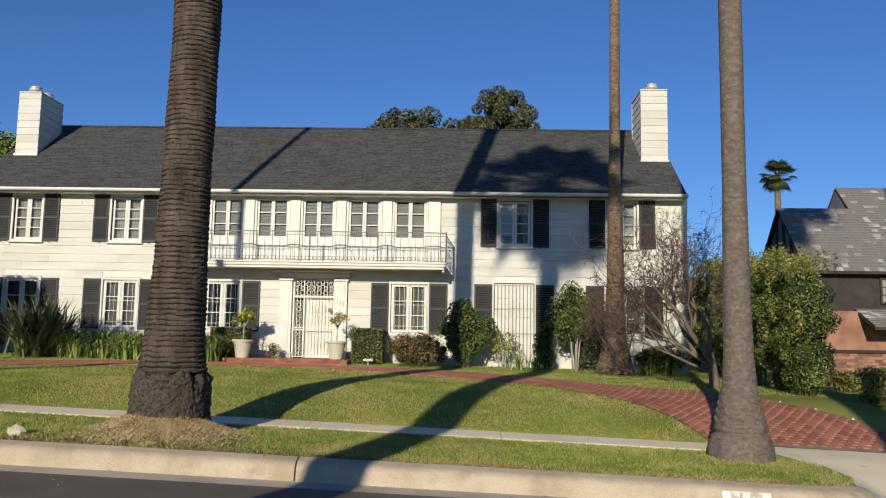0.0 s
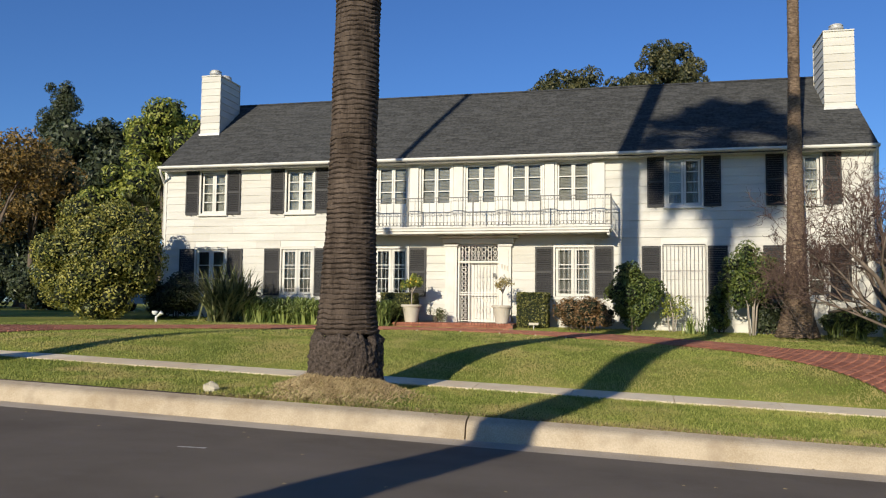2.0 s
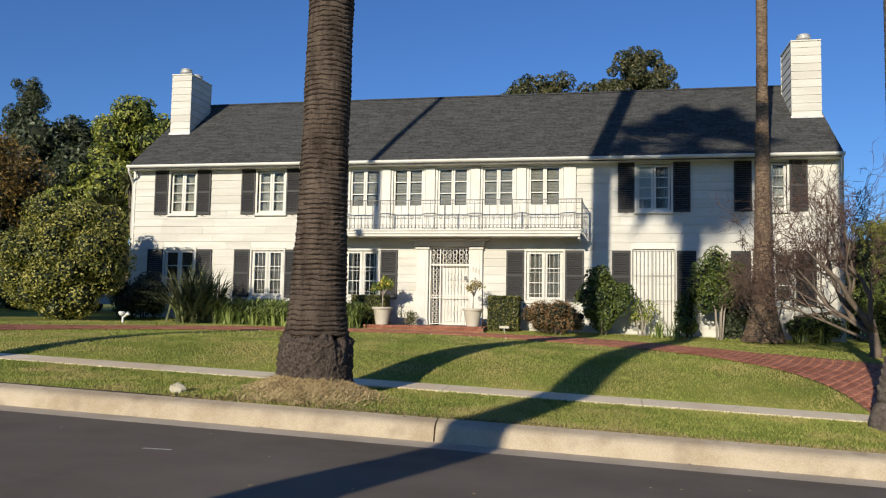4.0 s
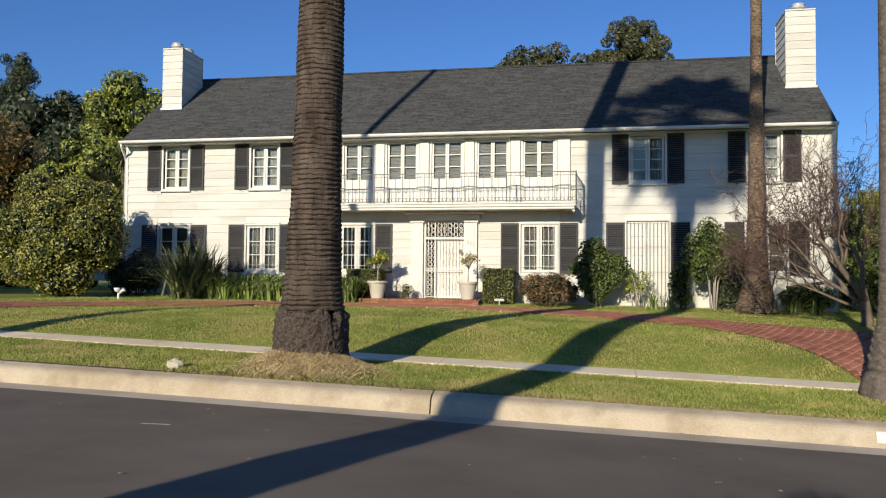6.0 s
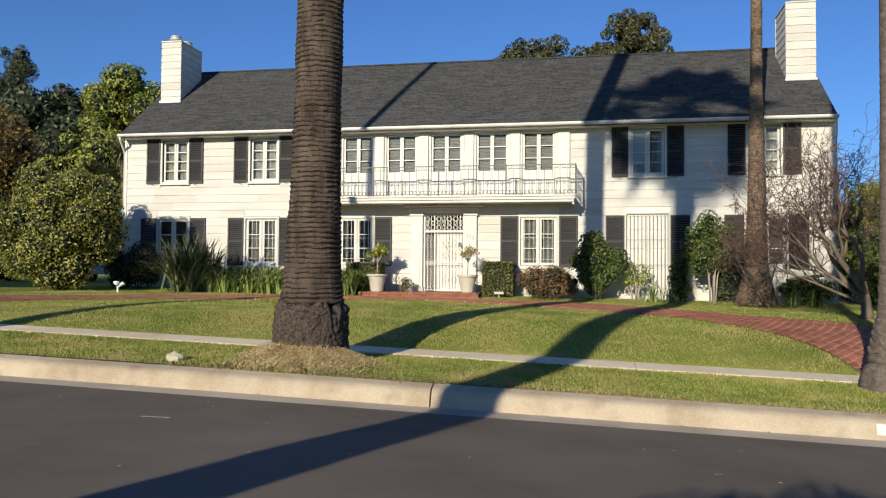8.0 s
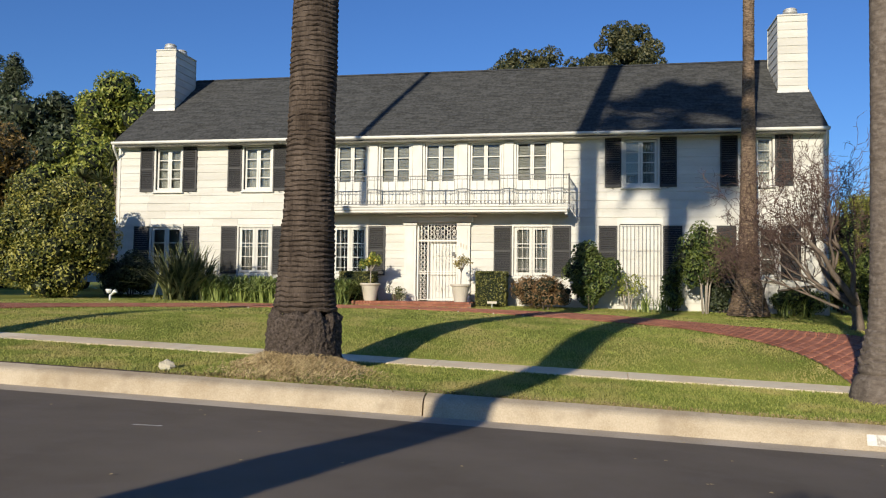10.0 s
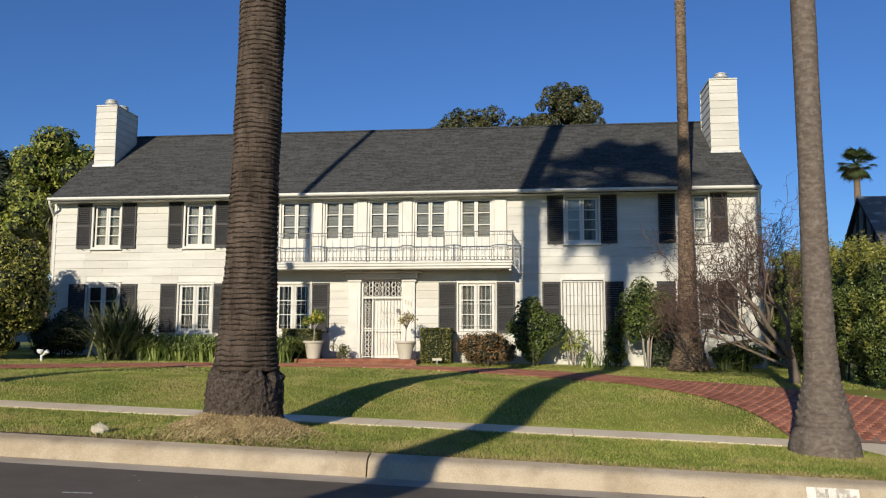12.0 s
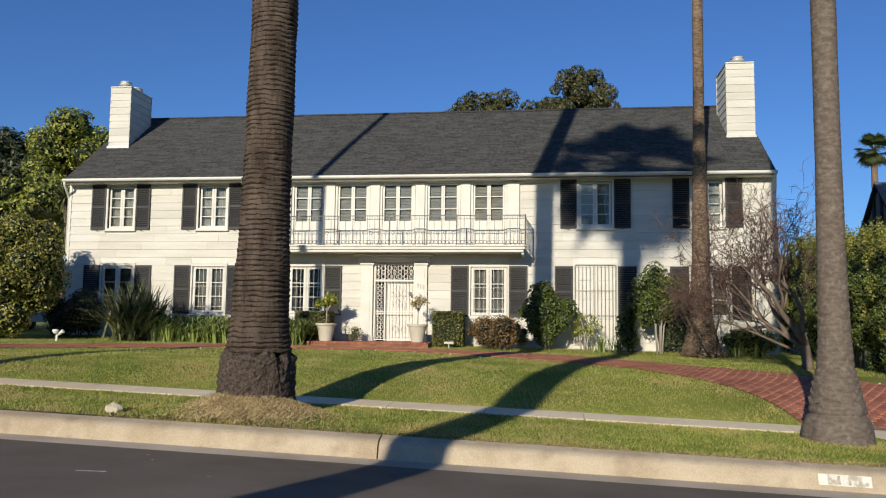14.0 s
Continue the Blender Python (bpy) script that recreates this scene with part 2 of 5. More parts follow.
CITRUS = leaf("citrus_leaf", (0.085, 0.105, 0.022), (0.4, 0.37, 0.085), 1.1)
BOXWOOD = leaf("boxwood_leaf", (0.07, 0.085, 0.022), (0.3, 0.28, 0.085))
HEDGE = leaf("hedge_leaf", (0.032, 0.062, 0.015), (0.175, 0.215, 0.052))
SIDE_HEDGE = leaf("side_hedge_leaf", (0.048, 0.082, 0.02), (0.235, 0.28, 0.068))
PALE_LEAF = leaf("pale_yellow_leaf", (0.30, 0.25, 0.09), (0.60, 0.50, 0.24))
HEDGE_TIP = leaf("hedge_tip_leaf", (0.12, 0.145, 0.028), (0.36, 0.34, 0.075))
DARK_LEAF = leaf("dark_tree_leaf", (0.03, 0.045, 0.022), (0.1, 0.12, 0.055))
BRIGHT_LEAF = leaf("bright_tree_leaf", (0.1, 0.145, 0.025), (0.4, 0.41, 0.08))
AUTUMN = leaf("autumn_leaf", (0.09, 0.066, 0.022), (0.34, 0.22, 0.062))
RED_LEAF = leaf("reddish_shrub_leaf", (0.1, 0.07, 0.03), (0.34, 0.2, 0.09))
STRAP = leaf("strap_leaf", (0.075, 0.12, 0.028), (0.36, 0.42, 0.13))
FLAX = leaf("flax_leaf", (0.05, 0.068, 0.026), (0.26, 0.265, 0.12))
EUCA = leaf("olive_tree_leaf", (0.032, 0.045, 0.02), (0.155, 0.145, 0.058))
# near-black for added cores: the shade inside foliage is painted as colour
SHADE_CORE = material("foliage_shade_core", (0.008, 0.013, 0.005), (0.022, 0.03, 0.011), 5, 0.95, 0.9, 25, depth=0.08)
CLAY = material("pale_planter", (0.48, 0.43, 0.34), (0.60, 0.55, 0.46), 3, 0.7, 0.15, 50, depth=0.003)
BLIND = material("grey_blind", (0.24, 0.225, 0.20), (0.36, 0.34, 0.305), 2, 0.6, 0.1, 30)
CURTAIN = material("sheer_curtain", (0.17, 0.158, 0.14), (0.31, 0.29, 0.26), 3, 0.9, 0.2, 30)
VOILE = material("pale_voile", (0.44, 0.42, 0.38), (0.64, 0.62, 0.57), 3, 0.9, 0.2, 30)
# the dimness of the unlit rooms is put into this dark colour
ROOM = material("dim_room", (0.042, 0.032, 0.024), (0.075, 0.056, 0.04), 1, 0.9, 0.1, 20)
METAL = material("galvanised_metal", (0.45, 0.45, 0.44), (0.65, 0.65, 0.63), 5, 0.5, 0.1, 40, metal=0.25)
SLATE = material("weathered_slate", (0.185, 0.170, 0.162), (0.44, 0.41, 0.385), 0.8, 0.85, 0.4, 30, 0.9, True, depth=0.01, spec=0.2, span=(0.72, 0.98))
TIMBER = material("dark_timber", (0.02, 0.016, 0.014), (0.05, 0.04, 0.034), 3, 0.8, 0.4, 30)
STUCCO = material("grey_stucco", (0.20, 0.19, 0.175), (0.29, 0.275, 0.255), 2, 0.9, 0.4, 60)
WALL_BRICK = material("old_red_brick", (0.17, 0.075, 0.048), (0.36, 0.19, 0.13), 2, 0.9, 0.4, 50, 0.9, True)
STONE = material("pale_stone", (0.42, 0.37, 0.27), (0.60, 0.54, 0.42), 6, 0.9, 0.5, 40)
WHITE_PLASTIC = material("white_plastic", (0.72, 0.72, 0.70), (0.80, 0.80, 0.78), 3, 0.4, 0, 30)
NUMBER_PAINT = material("faded_white_paint", (0.55, 0.52, 0.46), (0.78, 0.76, 0.70), 7, 0.8, 0.2, 40, spots=((0.40, 0.36, 0.30), 9, 0.52, 0.62))
INK = material("worn_black_paint", (0.30, 0.27, 0.23), (0.58, 0.54, 0.47), 14, 0.8, 0.1, 40)
BLUE_CAR = material("dark_blue_car_paint", (0.012, 0.02, 0.05), (0.018, 0.03, 0.07), 1, 0.25, 0, 20)
RUBBER = material("black_rubber", (0.012, 0.012, 0.012), (0.025, 0.025, 0.025), 5, 0.8, 0.1, 40)
ORANGE = material("orange_brick", (0.30, 0.09, 0.035), (0.45, 0.15, 0.07), 5, 0.8, 0.3, 40)
LEMON = material("yellow_fruit", (0.55, 0.36, 0.03), (0.70, 0.50, 0.06), 5, 0.5, 0.1, 40)
GLASS = glass_material()

# ---- ground ----
KERB_Y, WALK_Y0, WALK_Y1, ROAD_Y0, FACE = 10.2, 12.8, 13.55, -0.9, 28.5


def street(x):
    """Height of the kerb's top: the street falls gently to the east."""
    return 0.2 - 0.034 * (min(max(x, -40), 30) + 2.1)


def smooth(t):
    t = min(1, max(0, t))
    return t * t * (3 - 2 * t)


def ground_z(x, y):
    base = street(x)
    if 9.9 < y < 13.56 and (5.02 < x < 9.4 or (3.9 < x <= 5.02 and y < 11.3 and math.hypot(x - 3.9, y - 11.3) > 1.12)):
        return base - 0.45 if y < 12.6 else base - 0.08
    if y < ROAD_Y0:
        return base
    if y < KERB_Y - 0.02:
        return base - 0.45
    if y < WALK_Y0:
        mound = 0.34 * math.exp(-(((x + 4.2) / 0.82) ** 2 + ((y - 11.15) / 0.62) ** 2))
        return base + 0.07 * (y - KERB_Y) / 2.6 + mound
    path_z = base + 0.09
    if y < WALK_Y1:
        return path_z
    high = 0.84 - 0.014 * (min(max(x, -30), 20) + 5.4) + 0.09 * smooth((y - 26.3) / 1.4)
    t = min(1, (y - WALK_Y1) / 9)
    z = path_z + (high - path_z) * (1 - (1 - t) ** 4.4)
    return z


def build_ground():
    xs = [-1500, -400, -150, -80, -50, -35] + [-26 + 0.5 * k for k in range(60)] + [3.9 + 0.1 * k for k in range(12)] + [5.03] + [5.5 + 0.5 * k for k in range(42)] + [28, 34, 50, 80, 150, 400, 1500]
    ys = [-1500, -300, -80, -30, -10, -4, -2, -0.91, -0.89, 4, 9.9, 10.17, 10.19]
    ys += [10.19 + 0.12 * k for k in range(1, 22)] + [12.79, 12.81, 13.2, 13.54, 13.56] + [13.56 + 0.25 * k for k in range(1, 61)] + [32, 36, 45, 60, 100, 200, 500, 1500]
    m = Mesh()
    m.v = [(x, y, ground_z(x, y) - (0.03 if WALK_Y0 <= y <= WALK_Y1 else 0)) for y in ys for x in xs]
    w = len(xs)
    m.f = [(j * w + i, j * w + i + 1, (j + 1) * w + i + 1, (j + 1) * w + i) for j in range(len(ys) - 1) for i in range(w - 1)]
    solid("ground", m, LAWN, "mown green lawn rising gently from the street", "ground", kind="structure", smooth=True)


def strip(xs, profile, m=None):
    """A solid run along x: profile is a closed list of (y, height above the kerb line)."""
    m = m or Mesh()
    n = len(profile)
    v = [(x, y, street(x) + z) for x in xs for y, z in profile]
    f = [(i * n + k, i * n + (k + 1) % n, (i + 1) * n + (k + 1) % n, (i + 1) * n + k) for i in range(len(xs) - 1) for k in range(n)]
    f += [tuple(range(n)), tuple(reversed(range((len(xs) - 1) * n, len(xs) * n)))]
    return m.add(v, f)


def build_street():
    road = Mesh()
    xs = [-300, -80, -40, -30, -20, -10, 0, 10, 20, 30, 80, 300]
    ys = [-0.6, 1.5, 4.4, 7.3, 9.64]
    road.v = [(x, y, street(x) - 0.235 + 0.10 * (1 - ((y - 4.4) / 5.1) ** 2)) for y in ys for x in xs]
    w = len(xs)
    road.f = [(j * w + i, j * w + i + 1, (j + 1) * w + i + 1, (j + 1) * w + i) for j in range(len(ys) - 1) for i in range(w - 1)]
    solid("road", road, ASPHALT, "dark worn asphalt street", "road", kind="structure", smooth=True)
    for name, y, s in (("gutter", 9.98, 1), ("gutter", -0.68, -1)):
        g = strip([-80, -40, -20, 0, 20, 30, 80], [(y + 0.06 * s, -0.30), (y - 0.40 * s, -0.30), (y - 0.40 * s, -0.246), (y + 0.06 * s, -0.214)])
        solid(name, g, GUTTER, "grey concrete gutter along the kerb", "gutter", kind="structure")
    # kerb with a battered face, its corner rounded, ending in a curved return at the driveway
    face = [(9.93, -0.25), (9.95, -0.20), (9.985, -0.07), (10.005, -0.038), (10.035, -0.014), (10.075, 0.004), (10.2, 0.036), (10.2, -0.25)]
    kerb = thing("kerb", "pale stained concrete kerb with a cracked joint", "kerb", kind="structure")
    part("kerb_length", strip([-40, -30, -15, -8, -2.11], face), CONCRETE, kerb)
    part("kerb_length", strip([-2.09, 0.5, 3.9], face), CONCRETE, kerb)
    part("kerb_length", strip([9.6, 20, 30], face), CONCRETE, kerb)
    bend = Mesh()
    n = len(face)
    cx, cy = 3.9, 11.3
    for k in range(9):
        a = radians(10.5 * k)
        for y, z in face:
            r = cy - y
            px, py = cx + r * math.sin(a), cy - r * math.cos(a)
            bend.v.append((px, py, street(px) + z - 0.10 * (k / 8) ** 2 * (z > -0.15)))
    bend.f = [(i * n + k, i * n + (k + 1) % n, (i + 1) * n + (k + 1) % n, (i + 1) * n + k) for i in range(8) for k in range(n)]
    bend.f.append(tuple(reversed(range(8 * n, 9 * n))))
    part("kerb_return", bend, CONCRETE, kerb)
    far = [(-y + 9.3, z) for y, z in face]
    solid("kerb", strip([-80, -40, 0, 30, 80], far[::-1]), CONCRETE, "pale concrete kerb on the near side of the street", "kerb", kind="structure")
    # painted house-number patch on the kerb face, the figures worn to bars
    patch = Mesh()
    for x0, x1 in ((2.95, 3.52),):
        patch.v += [(x0, 9.952, street(x0) - 0.165), (x1, 9.952, street(x1) - 0.165), (x1, 9.981, street(x1) - 0.045), (x0, 9.981, street(x0) - 0.045)]
        patch.f.append((0, 1, 2, 3))
    sign = thing("kerb_number_patch", "worn white painted number patch on the kerb", "kerb marking")
    part("patch", patch, NUMBER_PAINT, sign)
    for k, (x0, wd) in enumerate(((3.05, 0.02), (3.15, 0.035), (3.27, 0.03), (3.38, 0.035))):
        b = Mesh()
        b.v = [(x0, 9.952, street(x0) - 0.15), (x0 + wd, 9.952, street(x0) - 0.15), (x0 + wd, 9.977, street(x0) - 0.055), (x0, 9.977, street(x0) - 0.055)]
        b.f = [(0, 1, 2, 3)]
        for i, p in enumerate(b.v):
            b.v[i] = (p[0], p[1] - 0.004, p[2])
        part("bar", b, INK, sign)
    edge = Mesh()
    xs = [-16 + 0.25 * k for k in range(43)]
    rs = random.Random(6)
    for x in xs:
        w = 0.16 + 0.12 * rs.random()
        edge.v += [(x, 10.2, street(x) + 0.006), (x, 10.2 + w * 0.5, street(x) + 0.035), (x, 10.2 + w, street(x) + 0.012)]
    edge.f = [(3 * k + i, 3 * k + 3 + i, 3 * k + 4 + i, 3 * k + 1 + i) for k in range(len(xs) - 1) for i in (0, 1)]
    solid("soil_edge", edge, SOIL, "strip of bare dark soil behind the kerb", "soil", kind="structure")
    dash = Mesh().add([(-4.72, 7.86, street(-4.7) - 0.178), (-4.42, 7.90, street(-4.4) - 0.178), (-4.42, 7.95, street(-4.4) - 0.178), (-4.71, 7.90, street(-4.7) - 0.178)], [(0, 1, 2, 3)])
    solid("road_mark", dash, NUMBER_PAINT, "short worn white paint mark on the asphalt", "road marking")
    # sidewalk slabs
    walk_thing = thing("sidewalk", "narrow pale concrete sidewalk of jointed slabs", "sidewalk", kind="structure")
    x = -24.0
    while x < 4.4:
        x1 = min(x + 1.53, 4.45)
        s = strip([x + 0.006, x1 - 0.006], [(12.82, 0.0), (12.82, 0.085), (12.84, 0.097), (13.52, 0.122), (13.54, 0.105), (13.54, 0.0)])
        part("slab", s, PAVING, walk_thing)
        x += 1.53
    # driveway apron
    ap = Mesh()
    axs = [4.47 + 0.42 * k for k in range(12)]
    ays = [9.9, 10.3, 10.9, 11.6, 12.3, 13.0, 13.62]
    def apron_z(x, y):
        return street(x) - 0.20 + 0.30 * smooth((y - 9.9) / 3.0)
    ap.v = [(max(x, (5.04, 5.04, 5.04, 5.0, 4.7, 4.47, 4.47)[j]), y, apron_z(x, y) + 0.012) for j, y in enumerate(ays) for x in axs]
    w = len(axs)
    ap.f = [(j * w + i, j * w + i + 1, (j + 1) * w + i + 1, (j + 1) * w + i) for j in range(len(ays) - 1) for i in range(w - 1)]
    solid("driveway_apron", ap, PAVING, "pale concrete driveway apron dipping to the street", "driveway apron", kind="structure", smooth=True)


DRIVE_C = (-5.4, 13.5)


def drive_edges(a):
    """Inner and outer radius of the drive, alike on both sides of the door."""
    d = min(math.degrees(a), 180 - math.degrees(a))
    return (float(np.interp(d, (0, 8, 25, 45, 63, 75, 90), (9.3, 9.1, 8.55, 8.4, 8.7, 9.6, 10.3))),
            float(np.interp(d, (0, 8, 16, 25, 35, 48, 60, 70, 90), (12.7, 12.3, 11.8, 10.9, 10.35, 10.75, 11.7, 12.2, 12.6))))


def build_driveway():
    """A half-round drive of red bricks laid in rings."""
    drive = thing("driveway", "half-round driveway of red bricks with pale joints", "driveway", kind="structure")
    bed = Mesh()
    n = 120
    for k in range(n + 1):
        a = math.pi * k / n
        e0, e1 = drive_edges(a)
        for r in (e0 - 0.015, e0 * 0.67 + e1 * 0.33, e0 * 0.33 + e1 * 0.67, e1 + 0.015):
            x, y = DRIVE_C[0] + r * math.cos(a), max(DRIVE_C[1] + r * math.sin(a), 13.58)
            bed.v.append((x, y, ground_z(x, y) + 0.022))
    bed.f = [(k * 4 + i, k * 4 + i + 1, k * 4 + i + 5, k * 4 + i + 4) for k in range(n) for i in range(3)]
    part("mortar_bed", bed, MORTAR, drive, "pale mortar between the bricks")
    near, rest = [], Mesh()
    rnd = random.Random(5)
    rows, step = 30, 0.104
    for i in range(rows):
        count = int(math.pi * (9.2 + 0.08 * i) / 0.205)
        for k in range(count):
            a = math.pi * (k + 0.5 * (i % 2) + 0.25) / count
            e0, e1 = drive_edges(a)
            r = e0 + (i + 0.5) * (e1 - e0) / rows
            x, y = DRIVE_C[0] + r * math.cos(a), DRIVE_C[1] + r * math.sin(a)
            if y < 13.68:
                continue
            near.append((x, y, a, math.pi * r / count, (e1 - e0) / rows))
    one = Mesh().bevel_box(-step / 2 + 0.0045, -0.098, -0.03, step / 2 - 0.0045, 0.098, 0.012, 0.005).data("brick", BRICK_RED)
    near.sort(key=lambda b: (b[0] - 5.2) ** 2 + (b[1] - 14.2) ** 2)
    for j, (x, y, a, w, wide) in enumerate(near):
        z = ground_z(x, y) + 0.026 + rnd.uniform(-0.003, 0.003)
        dx = (ground_z(x + 0.1, y) - ground_z(x - 0.1, y)) / 0.2
        dy = (ground_z(x, y + 0.1) - ground_z(x, y - 0.1)) / 0.2
        if j < 300:
            up = Vector((-dx, -dy, 1)).normalized()
            u = Vector((math.cos(a), math.sin(a), 0))
            u = (u - up * u.dot(up)).normalized()
            vv = up.cross(u)
            b = new("brick", one)
            b.parent = drive
            b.matrix_basis = Matrix(((u.x, vv.x, up.x, x), (u.y, vv.y, up.y, y), (u.z, vv.z, up.z, z), (0, 0, 0, 1))) @ Matrix.Diagonal((wide / step, w / 0.205, 1, 1))
        else:
            hw, hl = wide / 2 - 0.006, w / 2 - 0.006
            c, s = math.cos(a), math.sin(a)
            top = []
            for p, q in ((-hw, -hl), (hw, -hl), (hw, hl), (-hw, hl)):
                ox, oy = p * c - q * s, p * s + q * c
                top.append((x + ox, y + oy, z + dx * ox + dy * oy + 0.012))
            rest.add(top + [(p[0], p[1], p[2] - 0.03) for p in top], [(0, 1, 2, 3), (4, 5, 1, 0), (5, 6, 2, 1), (6, 7, 3, 2), (7, 4, 0, 3)])
    part("brick_paving", rest, BRICK_JOINED, drive, kind="stuff")


# ---- plants ----
def leaves(rng, centres, radii, count, size, material_leaf, name="crown", aspect=2.0, fill=0.7, flat=1.0):
    """Loose leaves on and in a set of clumps."""
    centres, radii = np.array(centres, float), np.array(radii, float)
    weight = radii ** 2
    pick = rng.choice(len(radii), count, p=weight / weight.sum())
    d = rng.normal(size=(count, 3))
    d /= np.linalg.norm(d, axis=1)[:, None]
    r = radii[pick] * (fill + (1 - fill) * rng.random(count) ** 0.6)
    p = centres[pick] + d * r[:, None] * np.array([1, 1, flat])
    nrm = d * 1.0 + rng.normal(size=(count, 3)) * 0.5
    nrm /= np.linalg.norm(nrm, axis=1)[:, None]
    u = np.cross(nrm, rng.normal(size=(count, 3)))
    u /= np.linalg.norm(u, axis=1)[:, None]
    w = np.cross(nrm, u)
    s = size * rng.uniform(0.6, 1.25, count)[:, None]
    quad = np.stack([p - u * s, p - w * s / aspect + nrm * s * 0.12, p + u * s, p + w * s / aspect + nrm * s * 0.12], 1)
    return quads(name, quad, material_leaf)


def lump(m, c, r, rng, flat=1.0, nu=12, nv=8):
    """A rough closed blob; inside a crown it carries the inner shade as near-black colour."""
    k = len(m.v)
    ph = rng.uniform(0, 6.28, 4)
    v = []
    for j in range(nv + 1):
        th = math.pi * j / nv
        for i in range(nu):
            a = 2 * math.pi * i / nu
            rr = r * (1 + 0.12 * math.sin(3 * a + ph[0]) * math.sin(th) + 0.10 * math.sin(4 * th + ph[1] + 2 * a))
            v.append((c[0] + rr * math.sin(th) * math.cos(a), c[1] + rr * math.sin(th) * math.sin(a), c[2] + rr * flat * math.cos(th)))
    f = [(j * nu + i, (j + 1) * nu + i, (j + 1) * nu + (i + 1) % nu, j * nu + (i + 1) % nu) for j in range(nv) for i in range(nu)]
    return m.add(v, f)


def clumps(rng, c, size, n, r0, r1):
    """Clump centres spread through an ellipsoid, more of them near its skin."""
    d = rng.normal(size=(n, 3))
    d /= np.linalg.norm(d, axis=1)[:, None]
    q = rng.random(n) ** 0.4
    return (np.array(c) + d * q[:, None] * (np.array(size) - r1 * 0.6)).tolist(), rng.uniform(r0, r1, n).tolist()


def tree(name, label, at, height, crown_z, size, n_clumps, r0, r1, count, leaf_size, mat_leaf, bark=None, trunk_r=0.15, seed=1, core=0.0, lean=(0, 0), limbs=5, category="tree", aspect=2.0, fill=0.7, flat=1.0):
    """A tapered trunk with limbs and a crown of small leaves in clumps."""
    rng = np.random.default_rng(seed)
    x, y = at
    z0 = ground_z(x, y)
    root = thing(name, label, category, at=(x, y, z0))
    c = (lean[0], lean[1], crown_z)
    cs, rs = clumps(rng, c, size, n_clumps, r0, r1)
    cs = [[p[0], p[1], max(p[2], 0.6 * r0)] for p in cs]
    wood = Mesh()
    top = Vector((lean[0] * 0.6, lean[1] * 0.6, crown_z - size[2] * 0.3))
    pts = [(0, 0, -0.1), (0.02, 0, 0.15), tuple(top * 0.5 + Vector((0.05, 0.04, 0))), tuple(top)]
    wood.tube(pts, [trunk_r * 1.5, trunk_r * 1.1, trunk_r * 0.85, trunk_r * 0.6], 8)
    for i in range(limbs):
        e = Vector(cs[i % len(cs)])
        s = top * (0.55 + 0.4 * rng.random())
        mid = (s + e) / 2 + Vector((0, 0, 0.1 * size[2]))
        wood.tube([tuple(s), tuple(mid), tuple(e)], [trunk_r * 0.5, trunk_r * 0.32, trunk_r * 0.12], 6)
    part("trunk", wood, bark or BARK_TREE, root, smooth=True)
    part("crown", leaves(rng, cs, rs, count, leaf_size, mat_leaf, "crown", aspect, fill, flat), None, root)
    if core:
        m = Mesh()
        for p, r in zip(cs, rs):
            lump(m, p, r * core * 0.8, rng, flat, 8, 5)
        part("crown_shade_core", m, SHADE_CORE, root, smooth=True)
    return root


